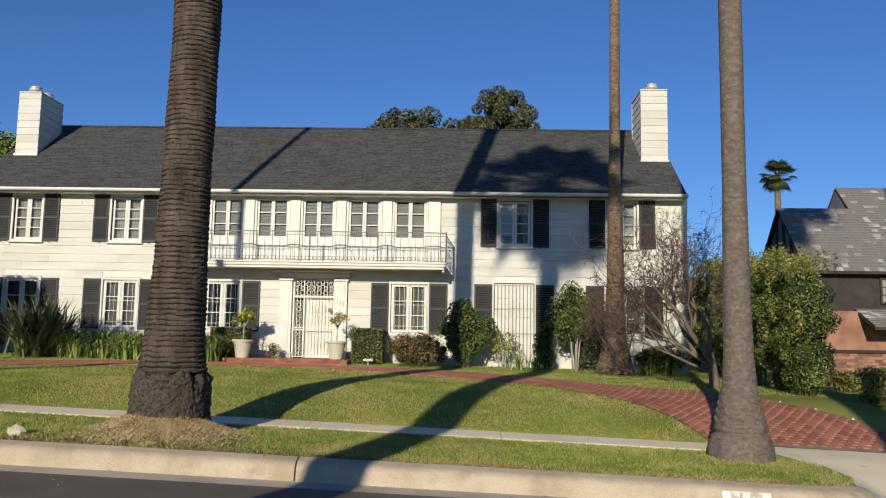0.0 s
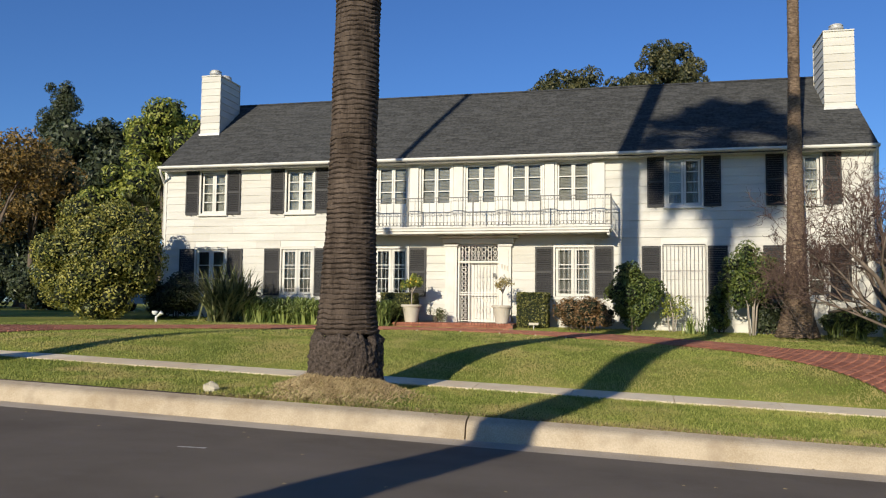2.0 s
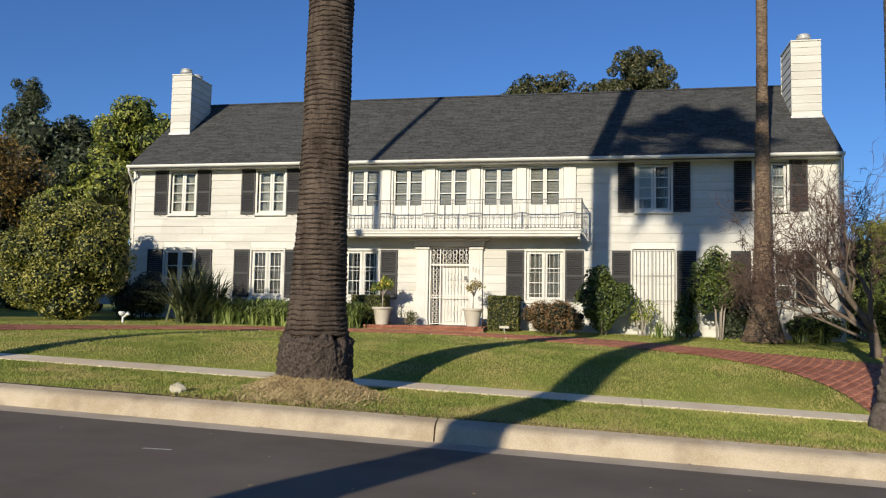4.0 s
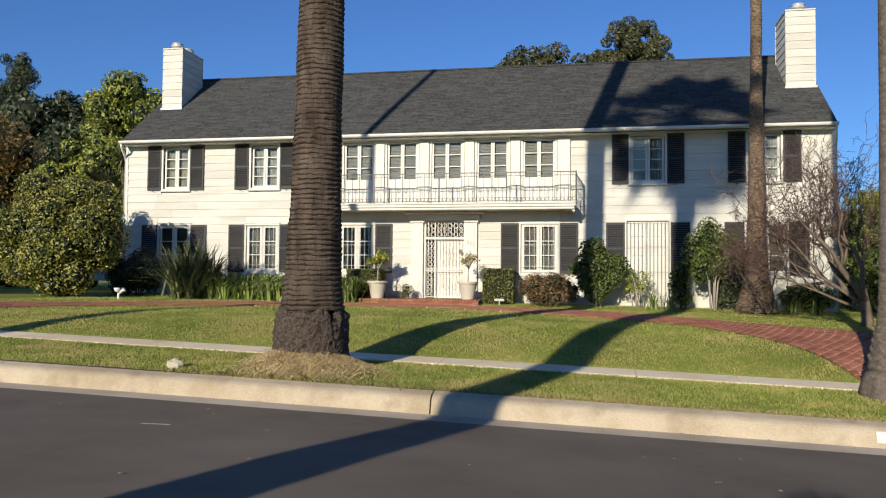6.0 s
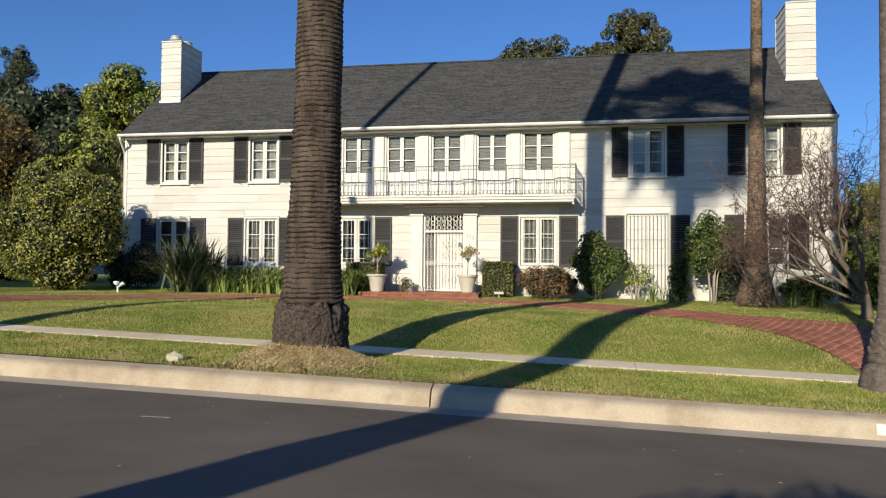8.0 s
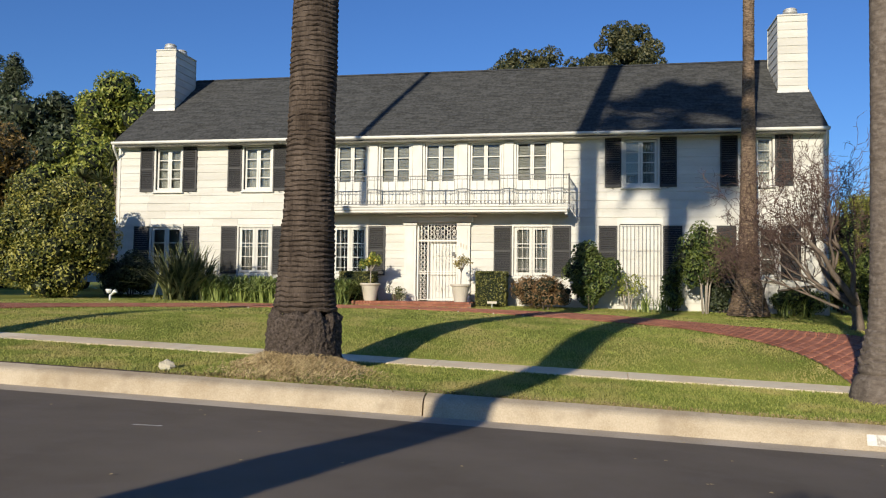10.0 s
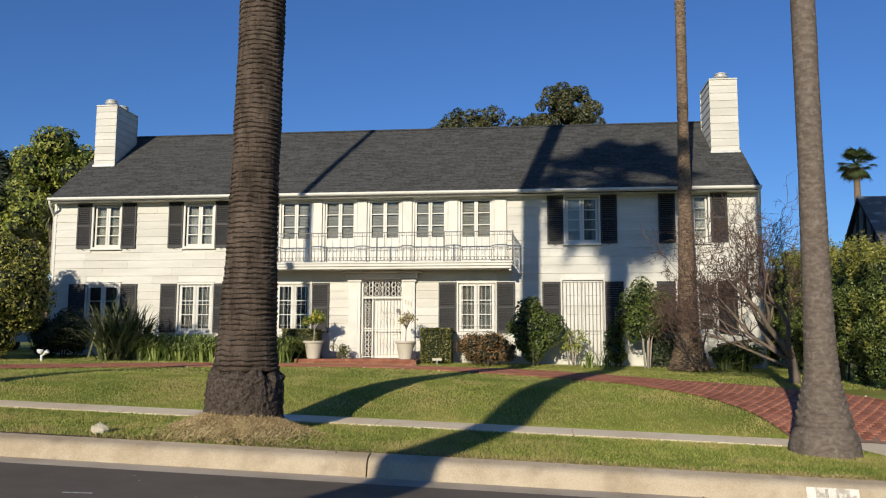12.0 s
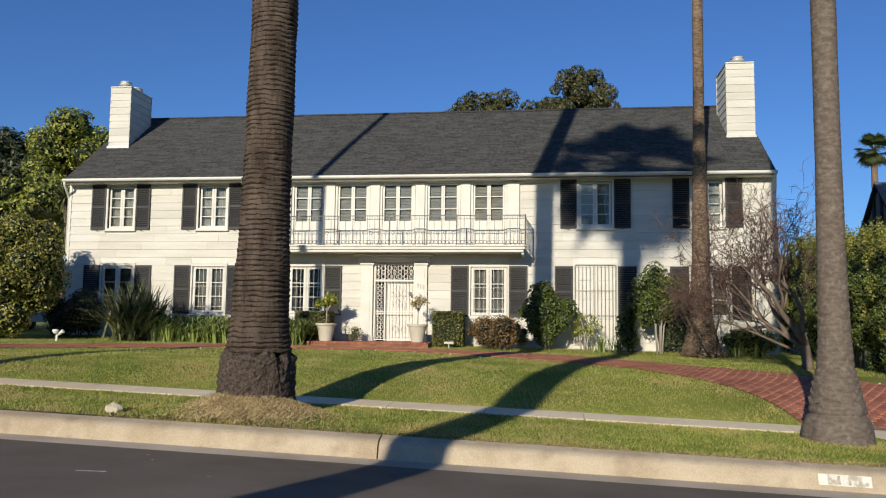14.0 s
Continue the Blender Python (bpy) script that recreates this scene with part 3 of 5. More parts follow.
def shrub(name, label, at, size, count, leaf_size, mat_leaf, seed, z0=None, square=False, stems=0, core=0.72, category="shrub", n=14, clump=0.45):
    """A clipped or loose bush standing on the ground."""
    rng = np.random.default_rng(seed)
    x, y = at
    z = ground_z(x, y) if z0 is None else z0
    root = thing(name, label, category, at=(x, y, z))
    sx, sy, h = size
    if square:
        p = rng.uniform(-1, 1, (count, 3))
        side = rng.integers(0, 5, count)
        for k in range(count):
            if side[k] < 2:
                p[k, 0] = (-1, 1)[side[k]]
            elif side[k] < 4:
                p[k, 1] = (-1, 1)[side[k] - 2]
            else:
                p[k, 2] = 1
        p = np.sign(p) * np.abs(p) ** 0.9
        pos = p * np.array([sx / 2, sy / 2, h / 2]) * rng.uniform(0.93, 1.03, (count, 1)) + np.array([0, 0, h / 2])
        nrm = rng.normal(size=(count, 3))
        nrm /= np.linalg.norm(nrm, axis=1)[:, None]
        u = np.cross(nrm, rng.normal(size=(count, 3)))
        u /= np.linalg.norm(u, axis=1)[:, None]
        w = np.cross(nrm, u)
        s = leaf_size * rng.uniform(0.6, 1.3, (count, 1))
        q = np.stack([pos - u * s, pos - w * s / 1.8, pos + u * s, pos + w * s / 1.8], 1)
        part("foliage", quads("foliage", q, mat_leaf), None, root)
        part("foliage_shade_core", Mesh().bevel_box(-sx * 0.47, -sy * 0.47, 0, sx * 0.47, sy * 0.47, h * 0.96, 0.06), SHADE_CORE, root)
        return root
    lift = 0.22 * h if stems else 0.0
    cs, rs = clumps(rng, (0, 0, lift + (h - lift) / 2), (sx / 2, sy / 2, (h - lift) / 2), n, clump * 0.6, clump)
    cs = [[p[0], p[1], max(p[2], 0.1)] for p in cs]
    part("foliage", leaves(rng, cs, rs, count, leaf_size, mat_leaf, "foliage"), None, root)
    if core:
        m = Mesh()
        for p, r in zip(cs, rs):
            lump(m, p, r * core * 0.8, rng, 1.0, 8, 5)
        part("foliage_shade_core", m, SHADE_CORE, root, smooth=True)
    st = Mesh()
    for k in range(max(stems, 3)):
        a = 2 * math.pi * k / max(stems, 3)
        e = cs[k % len(cs)]
        st.tube([(0.08 * math.cos(a), 0.08 * math.sin(a), -0.05), (0.15 * math.cos(a), 0.15 * math.sin(a), h * 0.3), tuple(e)], [0.03, 0.025, 0.01], 6)
    part("trunk", st, BARK_PALE if stems else BARK_TREE, root, smooth=True)
    return root


def strappy(name, label, at, h, spread, count, width, mat_leaf, seed, category="plant", group="", arch=0.0):
    """A tuft of long arching leaves."""
    rng = np.random.default_rng(seed)
    x, y = at
    root = thing(name, label, category, group, at=(x, y, ground_z(x, y)))
    m = Mesh()
    for k in range(count):
        a = rng.uniform(0, 6.28)
        out = spread * rng.uniform(0.3, 1.0)
        hh = h * rng.uniform(0.5, 1.15)
        bx, by = rng.normal(0, spread * 0.18, 2)
        dx, dy = math.cos(a), math.sin(a)
        w = width * rng.uniform(0.7, 1.2)
        v = []
        for t in (0, 0.35, 0.7, 1.0):
            r = out * t ** (1.1 if arch else 1.6)
            z = hh * (t * 1.7 - t * t * (0.55 + 0.55 * out / max(h, 0.1))) * (1 - arch) + arch * hh * (2.3 * t - 1.9 * t * t)
            ww = w * (1 - t) ** 0.5 if t < 1 else 0.002
            v += [(bx + dx * r - dy * ww, by + dy * r + dx * ww, z), (bx + dx * r + dy * ww, by + dy * r - dx * ww, z + 0.004)]
        m.add(v, [(0, 1, 3, 2), (2, 3, 5, 4), (4, 5, 7, 6)])
    part("leaves", m, mat_leaf, root)
    return root


def palm(name, label, at, h, profile, bark, ring, bite, seed, lean=(0, 0), bend=0.0, crown=True, frond=1.5, sides=32, base_bark=None, base_top=0.0, fronds=44, noise_amp=0.02, group="", crust=1.0, sweep=0.0):
    """A tall fan palm: ringed trunk, crown of fan fronds, dry skirt below it."""
    rng = np.random.default_rng(seed)
    x, y = at
    root = thing(name, label, "palm tree", group, at=(x, y, ground_z(x, y)))
    zs, rr = [p[0] for p in profile], [p[1] for p in profile]

    def axis(z):
        t = z / h
        return lean[0] * t + bend * math.sin(math.pi * t) - sweep * max(0.0, 1 - z / 5.5) ** 1.5, lean[1] * t

    def ring_at(z, r, dent, k):
        ax, ay = axis(z)
        out = []
        for i in range(sides):
            a = 2 * math.pi * i / sides
            n1 = noise.noise((math.cos(a) * 1.5 + seed, math.sin(a) * 1.5, z * 1.4))
            n2 = noise.noise((math.cos(a) * 5 + seed, math.sin(a) * 5, z * 9))
            q = r * (1 + noise_amp * n1) + dent + bite * 0.35 * n2
            zz = z + ring * 0.6 * noise.noise((math.cos(a) * 3, math.sin(a) * 3 + seed, z * 2))
            out.append((ax + q * math.cos(a), ay + q * math.sin(a), zz))
        return out

    m = Mesh()
    z, k, rings = base_top, 0, []
    fine_top = min(h, 11.0)
    while z < h:
        r = float(np.interp(z, zs, rr))
        st = ring * rng.uniform(0.75, 1.3) * (1 if z < fine_top else 3)
        b = bite * rng.uniform(0.5, 1.2)
        rings.append(ring_at(z, r, 0, k))
        rings.append(ring_at(z + st * 0.7, r, b, k))
        z += st
        k += 1
    for r in rings:
        m.v += r
    m.f = [(i * sides + k, i * sides + (k + 1) % sides, (i + 1) * sides + (k + 1) % sides, (i + 1) * sides + k) for i in range(len(rings) - 1) for k in range(sides)]
    part("trunk", m, bark, root, smooth=False)
    if base_bark:
        b = Mesh()
        n, st = sides * 4, 48
        for j in range(st + 1):
            z = -0.25 + (base_top + 0.28) * j / st
            r = float(np.interp(z, zs, rr))
            for i in range(n):
                a = 2 * math.pi * i / n
                q = r * (1 + 0.05 * noise.noise((math.cos(a) * 2, math.sin(a) * 2, z * 3 + seed)) + 0.05 * crust * noise.noise((math.cos(a) * 9, math.sin(a) * 9, z * 8)))
                q += crust * 0.045 * abs(noise.noise((math.cos(a) * 11, math.sin(a) * 11, z * 11))) + crust * 0.02 * noise.noise((math.cos(a) * 25, math.sin(a) * 25, z * 22))
                top = 0.16 * crust * noise.noise((math.cos(a) * 4 + 7, math.sin(a) * 4, 2.0)) * j / st
                if j == st:
                    q *= 0.9
                b.v.append((q * math.cos(a), q * math.sin(a), z + top))
        b.f = [(j * n + i, j * n + (i + 1) % n, (j + 1) * n + (i + 1) % n, (j + 1) * n + i) for j in range(st) for i in range(n)]
        part("root_crust", b, base_bark, root, "dark cracked crust round the foot of the trunk", smooth=True)
    if not crown:
        return root
    tx, ty = axis(h)

    def fan(mesh, a, tilt, length, blade, nb, droop):
        d = Vector((math.cos(a) * math.cos(tilt), math.sin(a) * math.cos(tilt), math.sin(tilt)))
        side = Vector((-math.sin(a), math.cos(a), 0))
        up = side.cross(d) * -1
        s = Vector((tx, ty, h))
        e = s + d * length
        mesh.tube([tuple(s), tuple((s + e) / 2 + Vector((0, 0, 0.05))), tuple(e)], [0.03, 0.022, 0.015], 4)
        for i in range(nb):
            t = (i / (nb - 1) - 0.5) * 3.3
            v = d * math.cos(t) + side * math.sin(t)
            l = blade * (1 - 0.16 * abs(t)) * rng.uniform(0.85, 1.1)
            q = v.cross(up).normalized() * 0.052 * blade
            tip = e + v * l + Vector((0, 0, -droop * l * rng.uniform(0.5, 1.2)))
            mid = e + v * l * 0.55 + up * 0.02
            mesh.add([tuple(e), tuple(mid - q), tuple(tip), tuple(mid + q)], [(0, 1, 2, 3)])

    green, dry = Mesh(), Mesh()
    for k in range(fronds):
        tilt = radians(rng.uniform(-58, 72))
        fan(green, k * 2.39996, tilt, frond * rng.uniform(0.75, 1.1), frond * 0.75, 18, 0.25)
    for k in range(fronds):
        fan(dry, k * 2.39996 + 1, radians(rng.uniform(-84, -45)), frond * rng.uniform(0.4, 0.85), frond * 0.55, 12, 0.3)
    part("crown", green, FROND, root)
    part("dry_skirt", dry, DEAD_FROND, root, "drooping skirt of dry brown fronds")
    return root


# ---- the white house ----
X0, X1, EAVE_Z, EAVE_Y, RIDGE_Y, RIDGE_Z = -18.0, 7.42, 6.85, 28.0, 32.7, 10.34
BACK_Y = 36.9
SLOPE = (RIDGE_Z - EAVE_Z) / (RIDGE_Y - EAVE_Y)
UPPER = [(-16.45, -15.41), (-12.88, -11.80), (0.95, 2.07), (4.74, 5.77)]
LOWER = [(-16.575, -15.335), (-13.015, -11.775), (-9.355, -8.115), (-2.785, -1.525), (4.69, 5.93)]
BALCONY = [(-9.25, -8.13), (-7.63, -6.51), (-5.99, -4.87), (-4.36, -3.24), (-2.73, -1.61)]
FRENCH = (0.82, 2.18)
DOOR = (-6.22, -4.77)
OPENINGS = [(a, b, 5.06, 6.64) for a, b in UPPER] + [(a, b, 1.96, 3.66) for a, b in LOWER] + [(a, b, 4.30, 6.64) for a, b in BALCONY]
OPENINGS += [(FRENCH[0], FRENCH[1], 0.98, 3.74), (DOOR[0], DOOR[1], 1.02, 3.78)]


def free_runs(z0, z1, x0, x1, holes):
    cuts = sorted((max(a, x0), min(b, x1)) for a, b, c, d in holes if c < z1 - 0.01 and d > z0 + 0.01 and b > x0 and a < x1)
    runs, x = [], x0
    for a, b in cuts:
        if a > x + 0.01:
            runs.append((x, a))
        x = max(x, b)
    if x < x1 - 0.01:
        runs.append((x, x1))
    return runs


def board(x0, x1, y, z0, z1, out=0.03):
    """One lapped board, proud at its lower edge."""
    m = Mesh()
    v = []
    for x in (x0, x1):
        v += [(x, y, z0), (x, y - out, z0), (x, y - out, z0 + 0.012), (x, y - 0.006, z1 + 0.01), (x, y, z1 + 0.01)]
    return m.add(v, [(0, 1, 6, 5), (1, 2, 7, 6), (2, 3, 8, 7), (3, 4, 9, 8), (4, 3, 2, 1, 0), (5, 6, 7, 8, 9)])


def window(house, x0, x1, z0, z1, rows, y=FACE, panel=0.0, backing="curtain", label="", stile=0.062, deep=0.0):
    """A pair of casements in a white casing, with real panes and something behind them."""
    fr = Mesh()
    c = 0.07
    fr.box(x0 - c, y - 0.06, z0 - c, x0, y + 0.16, z1 + c).box(x1, y - 0.06, z0 - c, x1 + c, y + 0.16, z1 + c)
    fr.box(x0, y - 0.06, z1, x1, y + 0.16, z1 + c).box(x0, y - 0.06, z0 - c, x1, y + 0.16, z0)
    fr.bevel_box(x0 - c - 0.02, y - 0.085, z1 + c, x1 + c + 0.02, y - 0.03, z1 + c + 0.03, 0.006)
    win = part("window", fr, TRIM, house, label or "white double casement window with small panes")
    part("sill", Mesh().bevel_box(x0 - c - 0.04, y - 0.12, z0 - c - 0.05, x1 + c + 0.04, y + 0.02, z0 - c, 0.01), TRIM, win)
    mid = (x0 + x1) / 2
    gap = 0.012
    y += deep
    for a, b in ((x0 + gap, mid - 0.004), (mid + 0.004, x1 - gap)):
        s = Mesh()
        w = stile
        s.box(a, y + 0.0, z0 + gap, a + w, y + 0.045, z1 - gap).box(b - w, y + 0.0, z0 + gap, b, y + 0.045, z1 - gap)
        s.box(a + w, y, z1 - gap - w, b - w, y + 0.045, z1 - gap)
        low = z0 + gap + (panel if panel else w)
        s.box(a + w, y + (0.012 if panel else 0), z0 + gap, b - w, y + 0.045, low)
        hh = (z1 - gap - w - low) / rows
        for k in range(1, rows):
            s.box(a + w, y + 0.004, low + k * hh - 0.015, b - w, y + 0.04, low + k * hh + 0.015)
        part("sash", s, TRIM, win)
        for k in range(rows):
            p = Mesh()
            t0, t1 = low + k * hh + (0.015 if k else 0), low + (k + 1) * hh - (0.015 if k < rows - 1 else 0)
            p.box(a + w, y + 0.020, t0, b - w, y + 0.026, t1)
            g = part("pane", p, GLASS, win)
            g.visible_shadow = False
    b = Mesh()
    if backing == "blind":
        z = z0 + (panel or 0)
        while z < z1:
            b.add([(x0, y + 0.09, z), (x1, y + 0.09, z), (x1, y + 0.115, z + 0.05), (x0, y + 0.115, z + 0.05)], [(0, 1, 2, 3)])
            z += 0.052
        part("blind", b, BLIND, win, "lowered grey slatted blind")
    elif backing in ("curtain", "half_curtain"):
        gap_half = 0.03
        spans = ((x0, mid - gap_half), (mid + gap_half, x1)) if backing == "curtain" else ((x0, x0 + 0.28), (x1 - 0.10, x1))
        for a, c1 in spans:
            n = 40
            k0 = len(b.v)
            for i in range(n + 1):
                xx = a + (c1 - a) * i / n
                yy = y + 0.16 + 0.025 * math.sin(i * 1.55) + 0.01 * math.sin(i * 0.7)
                b.v += [(xx, yy, z0), (xx, yy, z1)]
            b.f += [(k0 + 2 * i, k0 + 2 * i + 2, k0 + 2 * i + 3, k0 + 2 * i + 1) for i in range(n)]
        part("curtain", b, VOILE if rows == 4 else CURTAIN, win, "pale sheer curtains drawn to the sides")
    return win


def shutter_mesh(w, h):
    m = Mesh()
    s = 0.055
    m.box(0, 0, 0, s, 0.045, h).box(w - s, 0, 0, w, 0.045, h)
    for z0, z1 in ((0, 0.09), (h * 0.5 - 0.035, h * 0.5 + 0.035), (h - 0.08, h)):
        m.box(s, 0.004, z0, w - s, 0.04, z1)
    return m


def guard(house, x0, x1, z0, z1, y, name="window_guard", step=0.23, thin=0.0035):
    """A thin white iron guard in front of a window."""
    paint = IRON_GREY if name == "door_guard" else IRON_WHITE
    g = part(name, Mesh().box(x0, y - 0.008, z1 - 0.006, x1, y + 0.008, z1 + 0.006), paint, house, "thin iron guard grille")
    for z in (z0, z0 + (z1 - z0) * 0.36, z0 + (z1 - z0) * 0.68):
        part("rail", Mesh().box(x0, y - 0.008, z - 0.006, x1, y + 0.008, z + 0.006), paint, g)
    n = max(4, int((x1 - x0) / step))
    for k in range(n + 1):
        x = x0 + (x1 - x0) * k / n
        part("bar", Mesh().box(x - thin, y - thin, z0, x + thin, y + thin, z1), paint, g)
    return g


def build_house():
    house = thing("house", "white two-storey house with black shutters and balcony", "house", at=(0, 0, 0))
    # front wall core with real openings
    wall = Mesh()
    zs = sorted({0.3, EAVE_Z + 0.1} | {z for o in OPENINGS for z in o[2:]})
    for z0, z1 in zip(zs, zs[1:]):
        for a, b in free_runs(z0, z1, X0 + 0.2, X1 - 0.2, OPENINGS):
            wall.box(a, FACE, z0, b, FACE + 0.2, z1)
    part("front_wall", wall, TRIM, house)
    side = Mesh()
    for x in (X0, X1 - 0.2):
        side.add([(x, FACE, 0.3), (x + 0.2, FACE, 0.3), (x + 0.2, BACK_Y, 0.3), (x, BACK_Y, 0.3), (x, FACE, EAVE_Z + 0.22), (x + 0.2, FACE, EAVE_Z + 0.22), (x + 0.2, BACK_Y, EAVE_Z + 0.22), (x, BACK_Y, EAVE_Z + 0.22),
                  (x, RIDGE_Y, RIDGE_Z - 0.1), (x + 0.2, RIDGE_Y, RIDGE_Z - 0.1)],
                 [(0, 3, 2, 1), (0, 1, 5, 4), (2, 3, 7, 6), (0, 4, 8, 7, 3), (1, 2, 6, 9, 5), (4, 5, 9, 8), (6, 7, 8, 9)])
    part("side_walls", side, WHITE, house)
    part("back_wall", Mesh().box(X0 + 0.2, BACK_Y - 0.2, 0.3, X1 - 0.2, BACK_Y, EAVE_Z), WHITE, house)
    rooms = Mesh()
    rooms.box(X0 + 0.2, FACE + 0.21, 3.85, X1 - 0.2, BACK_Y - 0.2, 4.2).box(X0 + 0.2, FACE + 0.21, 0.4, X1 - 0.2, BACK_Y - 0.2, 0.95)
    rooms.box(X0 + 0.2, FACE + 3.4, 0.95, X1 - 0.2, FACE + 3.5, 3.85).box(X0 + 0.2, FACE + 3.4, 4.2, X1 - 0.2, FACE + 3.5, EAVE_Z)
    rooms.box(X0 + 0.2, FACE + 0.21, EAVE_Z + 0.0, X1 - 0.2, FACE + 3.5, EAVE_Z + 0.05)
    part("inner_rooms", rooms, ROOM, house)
    # lapped boards
    rnd = random.Random(3)
    z, h = 0.50, 0.29
    holes = [(a - 0.07, b + 0.07, c - 0.07, d + 0.07) for a, b, c, d in OPENINGS] + [(-6.70, -4.30, 0.3, 4.05)]
    while z < EAVE_Z - 0.12:
        z1 = min(z + h, EAVE_Z - 0.05)
        for a, b in free_runs(z, z1, X0, X1, holes):
            x = a
            while x < b - 0.01:
                e = x + rnd.uniform(1.1, 2.6)
                e = b if e > b - 0.5 else e
                part("siding_board", board(x, e - 0.004, FACE, z, z1, rnd.uniform(0.027, 0.033)), WHITE, house)
                x = e
        z += h
    for x in (X0 - 0.03, X1 - 0.07):
        part("corner_board", Mesh().box(x, FACE - 0.045, 0.4, x + 0.10, FACE - 0.0, EAVE_Z - 0.1), TRIM, house)
    # roof
    deck = Mesh()
    rx0, rx1 = X0 + 0.015, X1 - 0.015
    for y0, z0, s in ((EAVE_Y, EAVE_Z, 1), (2 * RIDGE_Y - EAVE_Y, EAVE_Z, -1)):
        v = [(rx0, y0, z0 - 0.02), (rx1, y0, z0 - 0.02), (rx1, RIDGE_Y, RIDGE_Z - 0.02), (rx0, RIDGE_Y, RIDGE_Z - 0.02)]
        v += [(p[0], p[1], p[2] - 0.14) for p in v]
        deck.add(v, [(0, 1, 2, 3), (7, 6, 5, 4), (0, 4, 5, 1), (1, 5, 6, 2), (3, 7, 4, 0)] if s > 0 else [(3, 2, 1, 0), (4, 5, 6, 7), (1, 5, 4, 0), (2, 6, 5, 1), (0, 4, 7, 3)])
    roof = part("roof", deck, SHINGLE, house, "charcoal asphalt shingle roof")
    sh = Mesh()
    ln = math.hypot(RIDGE_Y - EAVE_Y, RIDGE_Z - EAVE_Z)
    n = int(ln / 0.135)
    for s in (1, -1):
        for i in range(n):
            t0, t1 = i / n, min(1, (i + 1.15) / n)
            x = rx0 - rnd.uniform(0, 0.3)
            while x < rx1:
                e = x + rnd.uniform(0.22, 0.5) * (1 if s > 0 else 5)
                a, b = max(x, rx0), min(e - 0.003, rx1)
                if b > a:
                    up = rnd.uniform(0.011, 0.02)
                    ya, yb = (RIDGE_Y - s * (1 - t) * (RIDGE_Y - EAVE_Y) for t in (t0, t1))
                    za, zb = EAVE_Z + t0 * (RIDGE_Z - EAVE_Z), EAVE_Z + t1 * (RIDGE_Z - EAVE_Z)
                    f = [(0, 1, 2, 3), (4, 5, 1, 0)] if s > 0 else [(3, 2, 1, 0), (0, 1, 5, 4)]
                    sh.add([(a, ya, za + up), (b, ya, za + up), (b, yb, zb + 0.002), (a, yb, zb + 0.002), (a, ya, za - 0.02), (b, ya, za - 0.02)], f)
                x = e
    part("shingles", sh, SHINGLE, roof, kind="stuff")
    cap = Mesh()
    x = rx0
    while x < rx1:
        e = min(x + 0.28, rx1)
        cap.add([(x, RIDGE_Y - 0.14, RIDGE_Z - 0.06), (e, RIDGE_Y - 0.14, RIDGE_Z - 0.06), (e, RIDGE_Y, RIDGE_Z + 0.035), (x, RIDGE_Y, RIDGE_Z + 0.03), (x, RIDGE_Y + 0.14, RIDGE_Z - 0.06), (e, RIDGE_Y + 0.14, RIDGE_Z - 0.06)], [(0, 1, 2, 3), (3, 2, 5, 4)])
        x = e
    part("ridge_cap", cap, SHINGLE, roof)
    g = Mesh()
    prof = [(27.89, 6.85), (27.88, 6.79), (27.905, 6.755), (27.98, 6.735), (28.02, 6.735), (28.02, 6.855)]
    nn = len(prof)
    g.add([(x, y, z) for x in (rx0 - 0.02, rx1 + 0.02) for y, z in prof], [(k, (k + 1) % nn, nn + (k + 1) % nn, nn + k) for k in range(nn)] + [tuple(reversed(range(nn))), tuple(range(nn, 2 * nn))])
    part("rain_gutter", g, TRIM, house, "white painted eaves gutter")
    part("soffit", Mesh().box(rx0, 28.03, 6.70, rx1, FACE + 0.02, 6.73), TRIM, house)
    part("frieze", Mesh().box(X0, FACE - 0.05, 6.69, X1, FACE - 0.004, 6.70 + 0.0), TRIM, house)
    for x, s in ((rx0 + 0.05, -1), (rx1 - 0.05, 1)):
        d = Mesh().tube([(x, 27.95, 6.74), (x, 27.98, 6.62), (x + 0.10 * s, 28.36, 6.36), (x + 0.12 * s, 28.5, 6.2), (x + 0.12 * s, 28.5, 0.75)], 0.045, 8)
        part("downspout", d, TRIM, house, smooth=True)
    for x in (rx0, rx1 - 0.03):
        r = Mesh()
        for y0, y1 in ((EAVE_Y, RIDGE_Y), (2 * RIDGE_Y - EAVE_Y, RIDGE_Y)):
            r.add([(x, y0, EAVE_Z - 0.18), (x + 0.03, y0, EAVE_Z - 0.18), (x + 0.03, y0, EAVE_Z - 0.01), (x, y0, EAVE_Z - 0.01), (x, y1, RIDGE_Z - 0.18), (x + 0.03, y1, RIDGE_Z - 0.18), (x + 0.03, y1, RIDGE_Z - 0.01), (x, y1, RIDGE_Z - 0.01)],
                  [(0, 1, 5, 4), (1, 2, 6, 5), (2, 3, 7, 6), (3, 0, 4, 7), (0, 3, 2, 1)])
        part("rake_board", r, TRIM, house)
    # chimneys
    for cx0, cx1, cy0, cy1, ct in ((-17.61, -16.78, 30.28, 32.0, 11.0), (6.35, 7.31, 30.28, 32.0, 11.27)):
        core = part("chimney", Mesh().box(cx0 + 0.02, cy0 + 0.02, 7.6, cx1 - 0.02, cy1 - 0.02, ct), WHITE, house, "white boarded chimney with metal flue caps")
        z = 8.2
        while z < ct - 0.05:
            z1 = min(z + 0.285, ct)
